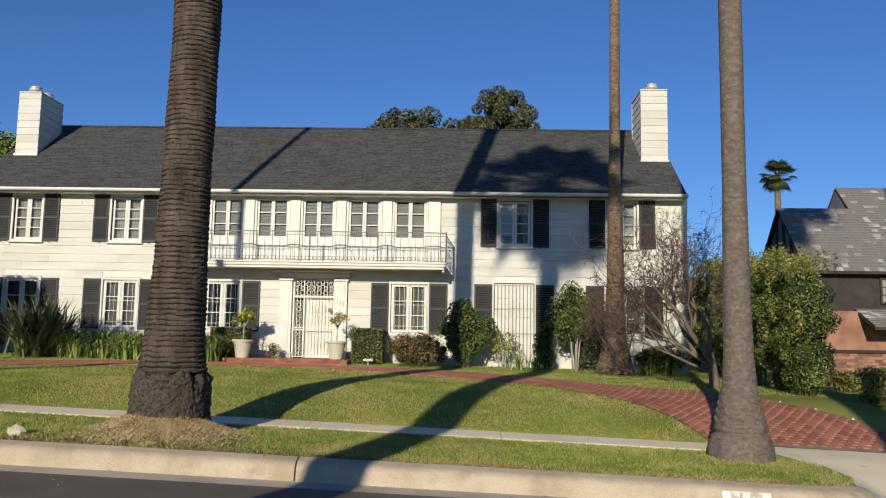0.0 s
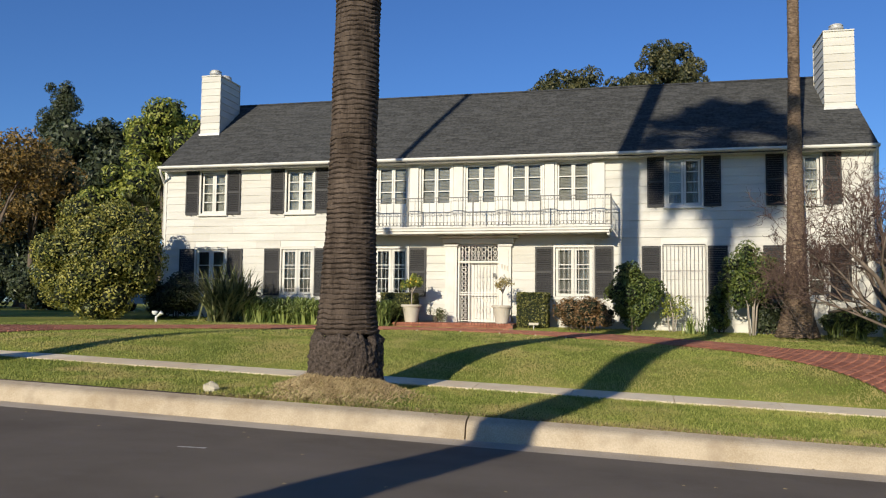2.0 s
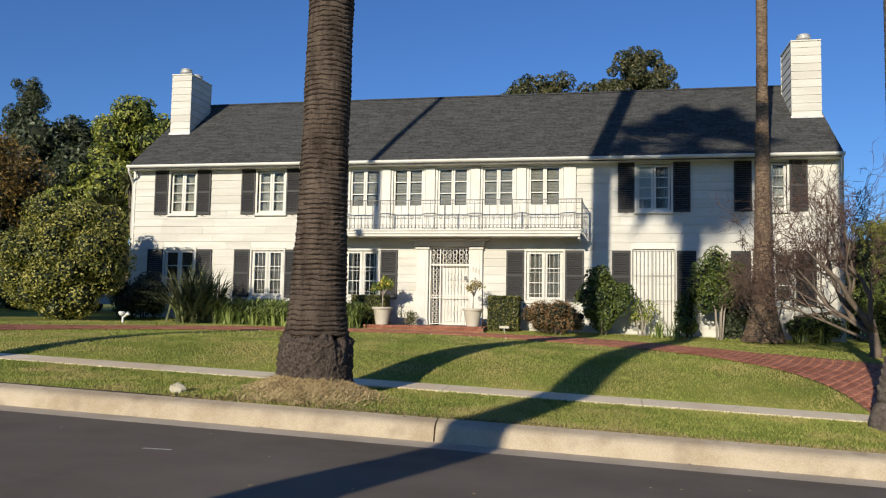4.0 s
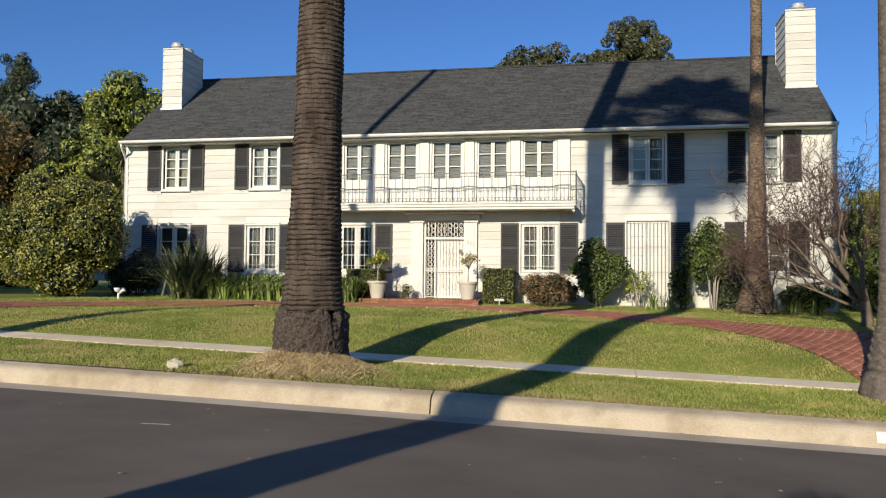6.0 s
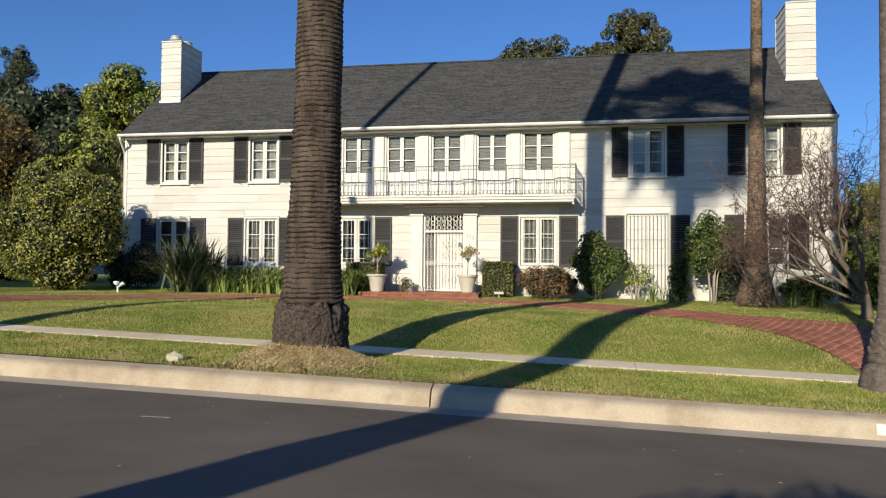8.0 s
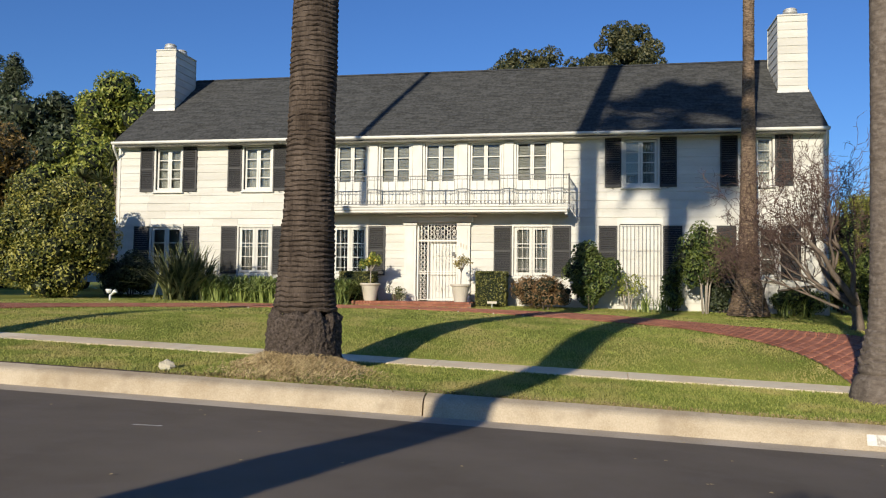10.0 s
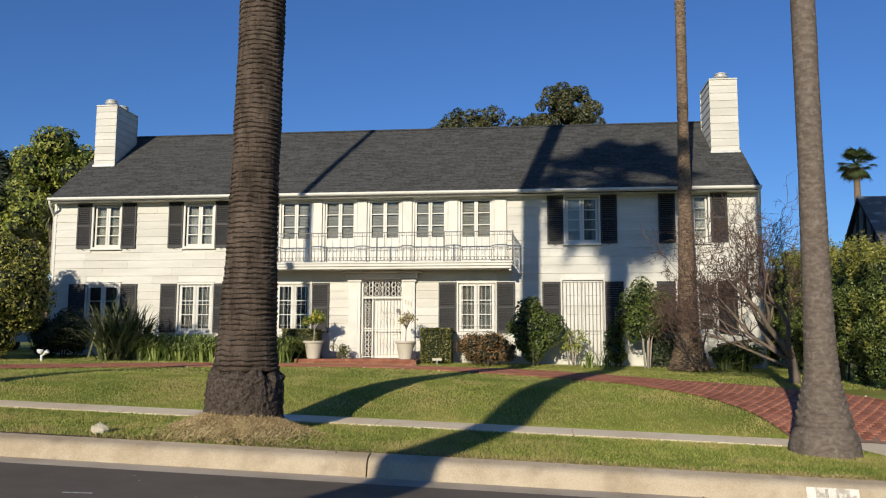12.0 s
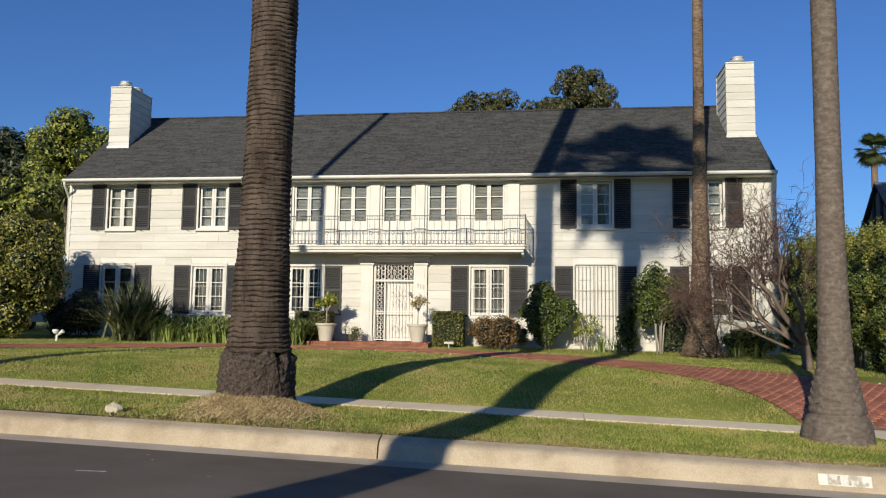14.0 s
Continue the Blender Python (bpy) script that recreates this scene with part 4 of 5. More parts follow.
            for k in range(4):
                if k == 0:
                    b = board(cx0 - 0.02, cx1 + 0.02, cy0 + 0.02, z, z1, 0.03)
                elif k == 1:
                    b = board(cx0 - 0.02, cx1 + 0.02, -cy1 + 0.02, z, z1, 0.03)
                    b.v = [(p[0], -p[1], p[2]) for p in b.v]
                else:
                    b = board(cy0 + 0.0, cy1, (cx0 + 0.02) if k == 2 else (-cx1 + 0.02), z, z1, 0.03)
                    b.v = [(p[1], p[0], p[2]) if k == 2 else (-p[1], p[0], p[2]) for p in b.v]
                part("siding_board", b, WHITE, core)
            z += 0.285
        part("flashing", Mesh().box(cx0 - 0.05, cy0 - 0.06, EAVE_Z + (cy0 - EAVE_Y) * SLOPE - 0.06, cx1 + 0.05, cy0 - 0.01, EAVE_Z + (cy0 - EAVE_Y) * SLOPE + 0.05), METAL, core)
        part("cap_slab", Mesh().bevel_box(cx0 - 0.03, cy0 - 0.03, ct, cx1 + 0.03, cy1 + 0.03, ct + 0.05, 0.01), TRIM, core)
        for fy in (cy0 + 0.35, cy1 - 0.5):
            fl = Mesh().lathe(((cx0 + cx1) / 2, fy, ct + 0.05), [(0.19, 0), (0.19, 0.10), (0.25, 0.11), (0.25, 0.17), (0.2, 0.2), (0.2, 0.23), (0.24, 0.24), (0.18, 0.29), (0.0, 0.31)], 20)
            part("flue_cap", fl, METAL, core, smooth=True)
    # windows and shutters
    for a, b in UPPER:
        window(house, a, b, 5.06, 6.64, 4, stile=0.075, deep=0.05)
    part("roller_shade", Mesh().box(UPPER[2][0] + 0.02, FACE + 0.105, 5.42, sum(UPPER[2]) / 2, FACE + 0.115, 6.63), TRIM, house, "white shade drawn over half the window")
    for k, (a, b) in enumerate(LOWER):
        window(house, a, b, 1.96, 3.66, 3, stile=0.09, backing="half_curtain" if k == 2 else "curtain")
    catch = Mesh().tube([(0, 0, 0.02), (0.0, -0.05, 0.0), (0.05, -0.06, -0.03), (0.09, -0.05, -0.01)], 0.011, 5).data("shutter_catch", IRON_DARK)
    for a, b in BALCONY:
        window(house, a, b, 4.30, 6.64, 3, panel=0.98, backing="blind", label="white balcony casement with lowered blinds")
    pairs = [(a, b, 5.0, 1.70, 0.56) for a, b in UPPER] + [(a, b, 1.92, 1.76, 0.625) for a, b in LOWER] + [(*FRENCH, 1.90, 1.78, 0.625)]
    cache, slat = {}, {}
    for w in (0.56, 0.625):
        a, b = 0.055, w - 0.055
        slat[w] = Mesh().add([(a, 0.003, 0), (b, 0.003, 0), (b, 0.038, 0.07), (a, 0.038, 0.07), (a, 0.010, 0), (b, 0.010, 0), (b, 0.045, 0.07), (a, 0.045, 0.07)],
                             [(0, 1, 2, 3), (7, 6, 5, 4), (4, 5, 1, 0), (3, 2, 6, 7)]).data("slat", SHUTTER)
    for a, b, z, h, w in pairs:
        if (h, w) not in cache:
            cache[h, w] = shutter_mesh(w, h).data("shutter", SHUTTER)
        for x in (a - 0.076 - w, b + 0.076):
            s = part("shutter", cache[h, w], None, house, "dark louvred shutter fixed beside its window")
            s.location = (x, FACE - 0.085, z)
            part("shutter_catch", catch, None, s).location = (w * 0.4, 0.03, -0.02)
            for za, zb in ((0.09, h * 0.5 - 0.035), (h * 0.5 + 0.035, h - 0.08)):
                n = int((zb - za) / 0.072)
                for q in range(n):
                    part("slat", slat[w], None, s).location = (0, 0, za + (zb - za) * q / n)
    for a, b in LOWER[1:4]:
        guard(house, a - 0.02, b + 0.02, 1.35, 3.66, FACE - 0.12, step=0.15, thin=0.005)
        part("apron_panel", Mesh().box(a - 0.07, FACE - 0.05, 1.30, b + 0.07, FACE - 0.035, 1.86), TRIM, house)
    # French door behind a white guard
    fx0, fx1 = FRENCH
    fd = Mesh()
    fd.box(fx0 - 0.08, FACE - 0.06, 0.98, fx0, FACE + 0.16, 3.82).box(fx1, FACE - 0.06, 0.98, fx1 + 0.08, FACE + 0.16, 3.82).box(fx0, FACE - 0.06, 3.74, fx1, FACE + 0.16, 3.82)
    french = part("french_door", fd, TRIM, house, "white closed double french door behind a guard")
    mid = (fx0 + fx1) / 2
    for a, b in ((fx0 + 0.01, mid - 0.004), (mid + 0.004, fx1 - 0.01)):
        d = Mesh().box(a, FACE + 0.03, 0.99, b, FACE + 0.08, 3.73)
        leaf_ob = part("door_leaf", d, TRIM, french)
        for z0, z1 in ((1.15, 1.75), (1.87, 2.45), (2.55, 3.1), (3.2, 3.62)):
            part("panel", Mesh().bevel_box(a + 0.1, FACE + 0.012, z0, b - 0.1, FACE + 0.034, z1, 0.012), TRIM, french)
    guard(house, fx0 - 0.02, fx1 + 0.02, 1.05, 3.70, FACE - 0.09, "door_guard", 0.125, 0.007)
    # entrance
    for a, b in ((-6.68, -6.26), (-4.74, -4.32)):
        p = Mesh().box(a, FACE - 0.14, 0.9, b, FACE - 0.002, 3.70)
        pil = part("pilaster", p, TRIM, house, "flat white pilaster beside the front door")
        part("capital", Mesh().bevel_box(a - 0.05, FACE - 0.19, 3.70, b + 0.05, FACE - 0.002, 3.80, 0.02), TRIM, pil)
        part("plinth_block", Mesh().bevel_box(a - 0.03, FACE - 0.17, 0.95, b + 0.03, FACE - 0.002, 1.22, 0.02), TRIM, pil)
        part("fielded_panel", Mesh().bevel_box(a + 0.09, FACE - 0.152, 1.36, b - 0.09, FACE - 0.139, 3.58, 0.006), TRIM, pil)
    ent = part("entablature", Mesh().bevel_box(-6.78, FACE - 0.2, 3.81, -4.22, FACE - 0.002, 4.0, 0.02), TRIM, house)
    part("cornice", Mesh().bevel_box(-6.95, FACE - 0.32, 4.0, -4.05, FACE - 0.002, 4.09, 0.03), TRIM, ent)
    dx0, dx1 = DOOR
    fr = Mesh().box(dx0 - 0.04, FACE - 0.02, 1.02, dx0 + 0.04, FACE + 0.25, 3.78).box(dx1 - 0.04, FACE - 0.02, 1.02, dx1 + 0.04, FACE + 0.25, 3.78)
    fr.box(dx0 + 0.04, FACE - 0.02, 3.12, dx1 - 0.04, FACE + 0.25, 3.2).box(dx0 + 0.36, FACE + 0.1, 1.02, dx0 + 0.44, FACE + 0.25, 3.12)
    entry = part("entrance_frame", fr, TRIM, house)
    dl = part("front_door", Mesh().box(dx0 + 0.44, FACE + 0.17, 1.03, dx1 - 0.04, FACE + 0.22, 3.12), TRIM, house, "white panelled front door, closed")
    for a, b in ((dx0 + 0.54, dx0 + 0.88), (dx0 + 0.98, dx1 - 0.12)):
        for z0, z1 in ((1.15, 1.75), (1.87, 2.5), (2.6, 3.0)):
            part("panel", Mesh().bevel_box(a, FACE + 0.15, z0, b, FACE + 0.172, z1, 0.012), TRIM, dl)
    part("door_knob", Mesh().lathe((dx1 - 0.14, FACE + 0.13, 2.02), [(0.0, -0.03), (0.03, -0.02), (0.035, 0.0), (0.03, 0.02), (0.0, 0.03)], 10), METAL, dl, smooth=True)
    for a, b, z0, z1 in ((dx0 + 0.04, dx0 + 0.36, 1.04, 3.11), (dx0 + 0.04, dx1 - 0.04, 3.2, 3.76)):
        pn = part("pane", Mesh().box(a, FACE + 0.18, z0, b, FACE + 0.186, z1), GLASS, entry)
        pn.visible_shadow = False
    gy = FACE - 0.03
    ig = part("iron_gate", Mesh().box(dx0 + 0.02, gy - 0.013, 3.726, dx1 - 0.02, gy + 0.013, 3.754), IRON_WHITE, house, "white wrought-iron security gate with scrolls")
    for x in (dx0 + 0.02, dx0 + 0.38, dx1 - 0.02):
        part("upright", Mesh().box(x - 0.018, gy - 0.015, 1.05, x + 0.018, gy + 0.015, 3.726), IRON_WHITE, ig)
    for z in (1.08, 2.0, 2.07, 3.15):
        part("rail", Mesh().box(dx0 + 0.02, gy - 0.013, z - 0.014, dx1 - 0.02, gy + 0.013, z + 0.014), IRON_WHITE, ig)
    for k in range(1, 12):
        x = dx0 + 0.02 + (dx1 - dx0 - 0.04) * k / 12
        part("bar", Mesh().box(x - 0.008, gy - 0.008, 1.08, x + 0.008, gy + 0.008, 3.74), IRON_WHITE, ig)
    def scroll(x, z, r, w):
        part("scroll", Mesh().ring((x, gy, z), r, w, 12), IRON_WHITE, ig)
    for k in range(7):
        for z, r in ((3.30, 0.075), (3.46, 0.055), (3.60, 0.08)):
            scroll(dx0 + 0.12 + k * 0.2, z, r, 0.011)
    for k in range(12):
        scroll(dx0 + 0.13, 1.2 + 0.16 * k, 0.06, 0.009)
        scroll(dx0 + 0.27, 1.2 + 0.16 * k, 0.06, 0.009)
    for x, z in ((-5.5, 2.8), (-5.2, 2.8), (-5.5, 2.35), (-5.2, 2.35), (-5.35, 2.6), (-5.5, 1.5), (-5.2, 1.5)):
        scroll(x, z, 0.1, 0.009)
    part("lock_plate", Mesh().bevel_box(-4.98, gy - 0.03, 2.62, -4.86, gy - 0.014, 2.76, 0.005), IRON_DARK, ig)
    nm = Mesh()
    nm.box(-4.66, FACE - 0.17, 2.92, -4.62, FACE - 0.153, 3.08).box(-4.57, FACE - 0.17, 2.88, -4.52, FACE - 0.153, 3.04).box(-4.47, FACE - 0.17, 2.84, -4.42, FACE - 0.153, 3.0)
    part("number_bars", nm, CLAY, house, "three plain bars where the house number hangs")
    # pilasters between the balcony windows
    for a, b in ((-9.75, -9.35), (-8.04, -7.72), (-6.42, -6.08), (-4.78, -4.45), (-3.15, -2.82), (-1.52, -1.1)):
        p = part("pilaster", Mesh().box(a, FACE - 0.11, 4.30, b, FACE - 0.034, 6.62), TRIM, house)
    # balcony
    bx0, bx1, by = -10.12, -0.86, 27.3
    slab = part("balcony", Mesh().bevel_box(bx0, by, 4.16, bx1, FACE - 0.035, 4.29, 0.012), TRIM, house, "long white balcony with a thin iron railing")
    part("fascia", Mesh().bevel_box(bx0 + 0.05, by + 0.05, 4.07, bx1 - 0.05, by + 0.13, 4.16, 0.015), TRIM, slab)
    part("edge_moulding", Mesh().bevel_box(bx0 - 0.04, by - 0.04, 4.25, bx1 + 0.04, by + 0.06, 4.31, 0.015), TRIM, slab)
    part("soffit", Mesh().box(bx0 + 0.1, by + 0.13, 4.10, bx1 - 0.1, FACE - 0.04, 4.155), TRIM, slab)
    part("end_bracket", Mesh().box(bx1 - 0.13, by + 0.13, 4.0, bx1 - 0.05, FACE - 0.035, 4.155), TRIM, slab)
    part("end_bracket", Mesh().box(bx0 + 0.05, by + 0.13, 4.0, bx0 + 0.13, FACE - 0.035, 4.155), TRIM, slab)
    ry, z0, z1, zm, zr = by + 0.05, 4.36, 5.32, 4.79, 5.20
    rails = Mesh()
    for z, w in ((z1, 0.014), (zr, 0.007), (zm, 0.0065), (4.47, 0.005), (z0, 0.010)):
        rails.box(bx0, ry - w, z - w, bx1, ry + w, z + w)
        for x in (bx0, bx1):
            rails.box(x - w, ry + w, z - w, x + w, FACE - 0.05, z + w)
    railing = part("railing", rails, IRON_DARK, house, "dark wrought-iron balcony railing with ring ornament")
    posts = [bx0 + (bx1 - bx0) * k / 4 for k in range(5)]
    for x in posts:
        part("post", Mesh().box(x - 0.022, ry - 0.022, 4.29, x + 0.022, ry + 0.022, z1 + 0.03), IRON_DARK, railing)
    nb = 72
    hoop = Mesh().ring((0, 0, 0), 0.055, 0.005, 10).data("ring", IRON_DARK)
    for k in range(nb + 1):
        x = bx0 + (bx1 - bx0) * k / nb
        if k % 2 == 0:
            part("baluster", Mesh().box(x - 0.0065, ry - 0.0065, z0, x + 0.0065, ry + 0.0065, z1), IRON_DARK, railing)
        else:
            part("baluster", Mesh().box(x - 0.006, ry - 0.006, z0, x + 0.006, ry + 0.006, zm), IRON_DARK, railing)
        if k < nb:
            xm = x + (bx1 - bx0) / nb / 2
            part("ring", hoop, None, railing).location = (xm, ry, 4.415)
            if k % 2 == 0:
                part("ring", hoop, None, railing).location = (x + (bx1 - bx0) / nb, ry, 5.26)
                part("ring", hoop, None, railing).location = (x + (bx1 - bx0) / nb, ry, 4.73)
    for x in (bx0, bx1):
        for k in range(1, 7):
            y = ry + (FACE - ry) * k / 7
            part("baluster", Mesh().box(x - 0.008, y - 0.008, z0, x + 0.008, y + 0.008, z1), IRON_DARK, railing)
    # brick entrance step
    step = thing("entrance_step", "low red brick entrance step with pale joints", "step")
    part("mortar_core", Mesh().box(-8.08, 26.72, 0.7, -4.01, 28.44, 1.005), MORTAR, step)
    rb = random.Random(9)
    bm_h = Mesh().bevel_box(0, 0, 0, 0.205, 0.1, 0.06, 0.004).data("brick", BRICK_RED)
    bm_v = Mesh().bevel_box(0, 0, 0, 0.092, 0.3, 0.07, 0.004).data("brick", BRICK_RED)
    for r, z in enumerate((0.75, 0.82, 0.89)):
        x = -8.09 + (0.1 if r % 2 else 0)
        while x < -4.2:
            part("brick", bm_h, None, step).location = (x, 26.70 + rb.uniform(-0.004, 0.004), z)
            x += 0.215
    x = -8.1
    while x < -4.08:
        part("brick", bm_v, None, step).location = (x, 26.685 + rb.uniform(-0.004, 0.004), 0.96)
        x += 0.101
    part("brick_top", Mesh().box(-8.08, 26.99, 1.005, -4.01, 28.4, 1.022), BRICK_RED, step)
    return house


# ---- things of the garden ----
def potted_tree(at, z, n_leaf, seed, bare):
    root = thing("potted_citrus", "pale round planter with a small sparse citrus tree" if bare else "pale round planter with a leafy citrus tree", "potted plant", "planters by the door", at=(at[0], at[1], z))
    pot = part("pot", Mesh().lathe((0, 0, 0), [(0.19, 0), (0.21, 0.02), (0.30, 0.52), (0.345, 0.53), (0.35, 0.6), (0.30, 0.6), (0.28, 0.55), (0.0, 0.54)], 28), CLAY, root, smooth=False)
    part("rim", Mesh().lathe((0, 0, 0.545), [(0.335, 0), (0.358, 0.012), (0.358, 0.05), (0.335, 0.062)], 28), CLAY, pot)
    part("soil", Mesh().lathe((0, 0, 0.5), [(0.28, 0), (0.28, 0.06), (0.0, 0.07)], 20), SOIL, root)
    rng = np.random.default_rng(seed)
    st = Mesh().tube([(0, 0, 0.5), (0.01, 0.01, 0.9), (0.02, 0, 1.15)], [0.022, 0.018, 0.014], 6)
    cs, rs = clumps(rng, (0, 0, 1.36), (0.46, 0.42, 0.3), 12, 0.10, 0.2)
    for c in cs:
        st.tube([(0.02, 0, 1.0), (c[0] * 0.5, c[1] * 0.5, 1.2), tuple(c)], [0.012, 0.009, 0.004], 5)
    part("stem", st, BARK_PALE, root, smooth=True)
    part("leaves", leaves(rng, cs, rs, n_leaf, 0.05, PALE_LEAF if bare else BRIGHT_LEAF, "leaves", 2.0, 0.3), None, root)
    if not bare:
        for k in range(7):
            c = cs[k]
            part("fruit", Mesh().lathe((c[0] - 0.08, c[1] - 0.12, c[2] - 0.05), [(0.0, -0.04), (0.028, -0.03), (0.04, 0), (0.028, 0.03), (0.0, 0.04)], 8), LEMON, root, smooth=True)
    return root


def bare_tree(at, seed, label, stems, foot=True, lift=(0.35, 0.75), levels=5):
    """A leafless tree with several leaning stems and a tangle of twigs."""
    rng = np.random.default_rng(seed)
    x, y = at
    root = thing("bare_tree", label, "tree", at=(x, y, ground_z(x, y)))
    trunk, twigs = Mesh(), Mesh()

    def grow(p, d, length, r, level):
        n = 4
        pts, rad = [p], [r]
        for i in range(n):
            d = (d + Vector(rng.normal(0, 0.2 + 0.04 * level, 3)) + Vector((0, 0, 0.07))).normalized()
            p = p + d * (length / n)
            pts.append(p)
            rad.append(r * (1 - 0.55 * (i + 1) / n))
        (trunk if level < 2 else twigs).tube([tuple(q) for q in pts], rad, 7 if level < 2 else 4, level < 2)
        if level >= levels:
            return
        kids = (4, 4, 4, 3, 2)[level]
        for k in range(kids):
            t = 0.35 + 0.65 * (k + rng.random()) / kids
            i = min(n, max(1, round(t * n)))
            side = Vector(rng.normal(0, 1, 3))
            side.z = abs(side.z) * 0.6 if pts[i].z < 1.4 else side.z
            if level >= 1 and pts[i].z < 0.7:
                continue
            nd = (d * 0.85 + side.normalized() * 0.7).normalized()
            grow(pts[i], nd, length * rng.uniform(0.5, 0.78), max(0.006, rad[i] * 0.6), level + 1)

    for d, l, r in stems:
        grow(Vector((rng.uniform(-0.05, 0.05), rng.uniform(-0.05, 0.05), rng.uniform(*lift))), Vector(d).normalized(), l * 0.92, r, 0)
    if foot:
        trunk.tube([(0.05, 0, -0.1), (0.07, 0, 0.15), (0.03, 0, 0.45), (-0.02, 0.02, 0.85)], [0.17, 0.125, 0.11, 0.08], 9, True)
    part("trunk", trunk, BARK_TREE, root, smooth=True)
    part("twig_tangle", twigs, TWIG, root, "tangle of thin bare purplish twigs", kind="stuff")


def yucca(at):
    """Branched trunks with round heads of stiff pointed leaves."""
    x, y = at
    root = thing("yucca", "tall branched yucca with spiky yellow-green heads", "plant", at=(x, y, ground_z(x, y)))
    rng = np.random.default_rng(33)
    wood = Mesh()
    for hx, hy, hz in ((-0.5, 0, 5.6), (0.6, -0.2, 5.2), (-1.3, 0.2, 4.7), (1.3, 0.1, 4.4), (0.1, -0.4, 4.5), (-2.0, 0.1, 4.9)):
        wood.tube([(hx * 0.1, 0, -0.1), (hx * 0.4, hy * 0.4, hz * 0.5), (hx, hy, hz)], [0.14, 0.10, 0.07], 7)
        head = Mesh()
        for k in range(90):
            d = Vector(rng.normal(size=3))
            d.z = d.z * 0.8 + 0.35
            d.normalize()
            side = d.cross(Vector((0, 0, 1))).normalized() * 0.035
            c = Vector((hx, hy, hz))
            l = rng.uniform(0.55, 0.85)
            tip = c + d * l - Vector((0, 0, 0.12 * l))
            mid = c + d * l * 0.5
            head.add([tuple(c - side * 0.6), tuple(mid - side), tuple(tip), tuple(mid + side), tuple(c + side * 0.6)], [(0, 1, 2, 3, 4)])
        part("leaf_head", head, FLAX, root)
    part("trunk", wood, BARK_TREE, root, smooth=True)


def grass_blades():
    """Short blades over the parkway and the lawn."""
    rng = np.random.default_rng(11)

    def tuft(n, xr, yr, hh, keep):
        x, y = rng.uniform(*xr, n), rng.uniform(*yr, n)
        ok = np.array([keep(a, b) for a, b in zip(x, y)])
        x, y = x[ok], y[ok]
        z = np.array([ground_z(a, b) for a, b in zip(x, y)])
        n = len(x)
        a = rng.uniform(0, 6.28, n)
        h = hh * rng.uniform(0.5, 1.3, n)
        lx, ly = rng.normal(0, 0.5, n) * h, rng.normal(0, 0.5, n) * h
        w = 0.004 + 0.004 * rng.random(n)
        c, s = np.cos(a) * w, np.sin(a) * w
        p = np.stack([np.stack([x - c, y - s, z - 0.005], 1), np.stack([x + c, y + s, z - 0.005], 1), np.stack([x + c * 0.6 + lx * 0.5, y + s * 0.6 + ly * 0.5, z + h * 0.6], 1), np.stack([x + lx, y + ly, z + h], 1)], 1)
        return p

    def not_drive(a, b):
        r = math.hypot(a - DRIVE_C[0], b - DRIVE_C[1])
        if b <= DRIVE_C[1]:
            return True
        e0, e1 = drive_edges(math.atan2(b - DRIVE_C[1], a - DRIVE_C[0]))
        return not (e0 - 0.05 < r < e1 + 0.05)

    strip_grass = tuft(130000, (-14, 4.95), (10.21, 12.8), 0.036, lambda a, b: (a < 3.9 or b > 11.3 or math.hypot(a - 3.9, b - 11.3) < 1.08) and math.hypot((a + 4.12) / 0.78, (b - 11.2) / 0.65) > rng.uniform(0.35, 0.95) and not (a < -5.9 and b < 10.42))
    lawn_grass = np.concatenate([tuft(110000, (-16, 5.0), (13.57, 18.0), 0.034, not_drive), tuft(70000, (-17, 8.0), (18.0, 28.3), 0.04, not_drive)])
    fringe = tuft(5000, (-5.9, 3.9), (10.21, 10.5), 0.045, lambda a, b: True)
    fringe[:, 2:, 1] -= np.abs(rng.normal(0, 0.03, (len(fringe), 1)))
    solid("lawn_grass", quads("lawn_grass", np.concatenate([strip_grass, lawn_grass]), BLADE), None, "short yellow-green grass blades of the lawn", "grass", kind="stuff")
    rng2 = np.random.default_rng(4)
    n = 26000
    x, y = rng2.normal(-4.12, 0.36, n), 11.1 + rng2.normal(0, 0.33, n)
    ok = (y > 10.22) & (y < 12.78) & (np.hypot(x + 4.19, y - 11.4) > 0.42)
    x, y = x[ok], y[ok]
    z = np.array([ground_z(a, b) for a, b in zip(x, y)])
    n = len(x)
    a = rng2.uniform(0, 6.28, n)
    l = rng2.uniform(0.015, 0.06, n)
    dx, dy, dz = np.cos(a) * l, np.sin(a) * l, rng2.uniform(0.01, 0.08, n)
    p = np.stack([np.stack([x - dx, y - dy, z], 1), np.stack([x + 0.004, y - 0.004, z + 0.02], 1), np.stack([x + dx, y + dy, z + dz], 1), np.stack([x - 0.004, y + 0.004, z + 0.03], 1)], 1)
    th = Mesh()
    for j in range(9):
        for i in range(40):
            a2 = 2 * math.pi * i / 40
            r2 = (j / 8) * (1 + 0.16 * math.sin(3 * a2 + 1) + 0.10 * math.sin(7 * a2))
            px, py = -4.12 + 0.66 * r2 * math.cos(a2), 11.2 + 0.62 * r2 * math.sin(a2)
            th.v.append((px, py, ground_z(px, py) + 0.018 * (1 - (j / 8) ** 3) - (0.01 if j == 8 else 0)))
    th.f = [(j * 40 + i, j * 40 + (i + 1) % 40, (j + 1) * 40 + (i + 1) % 40, (j + 1) * 40 + i) for j in range(8) for i in range(40)]
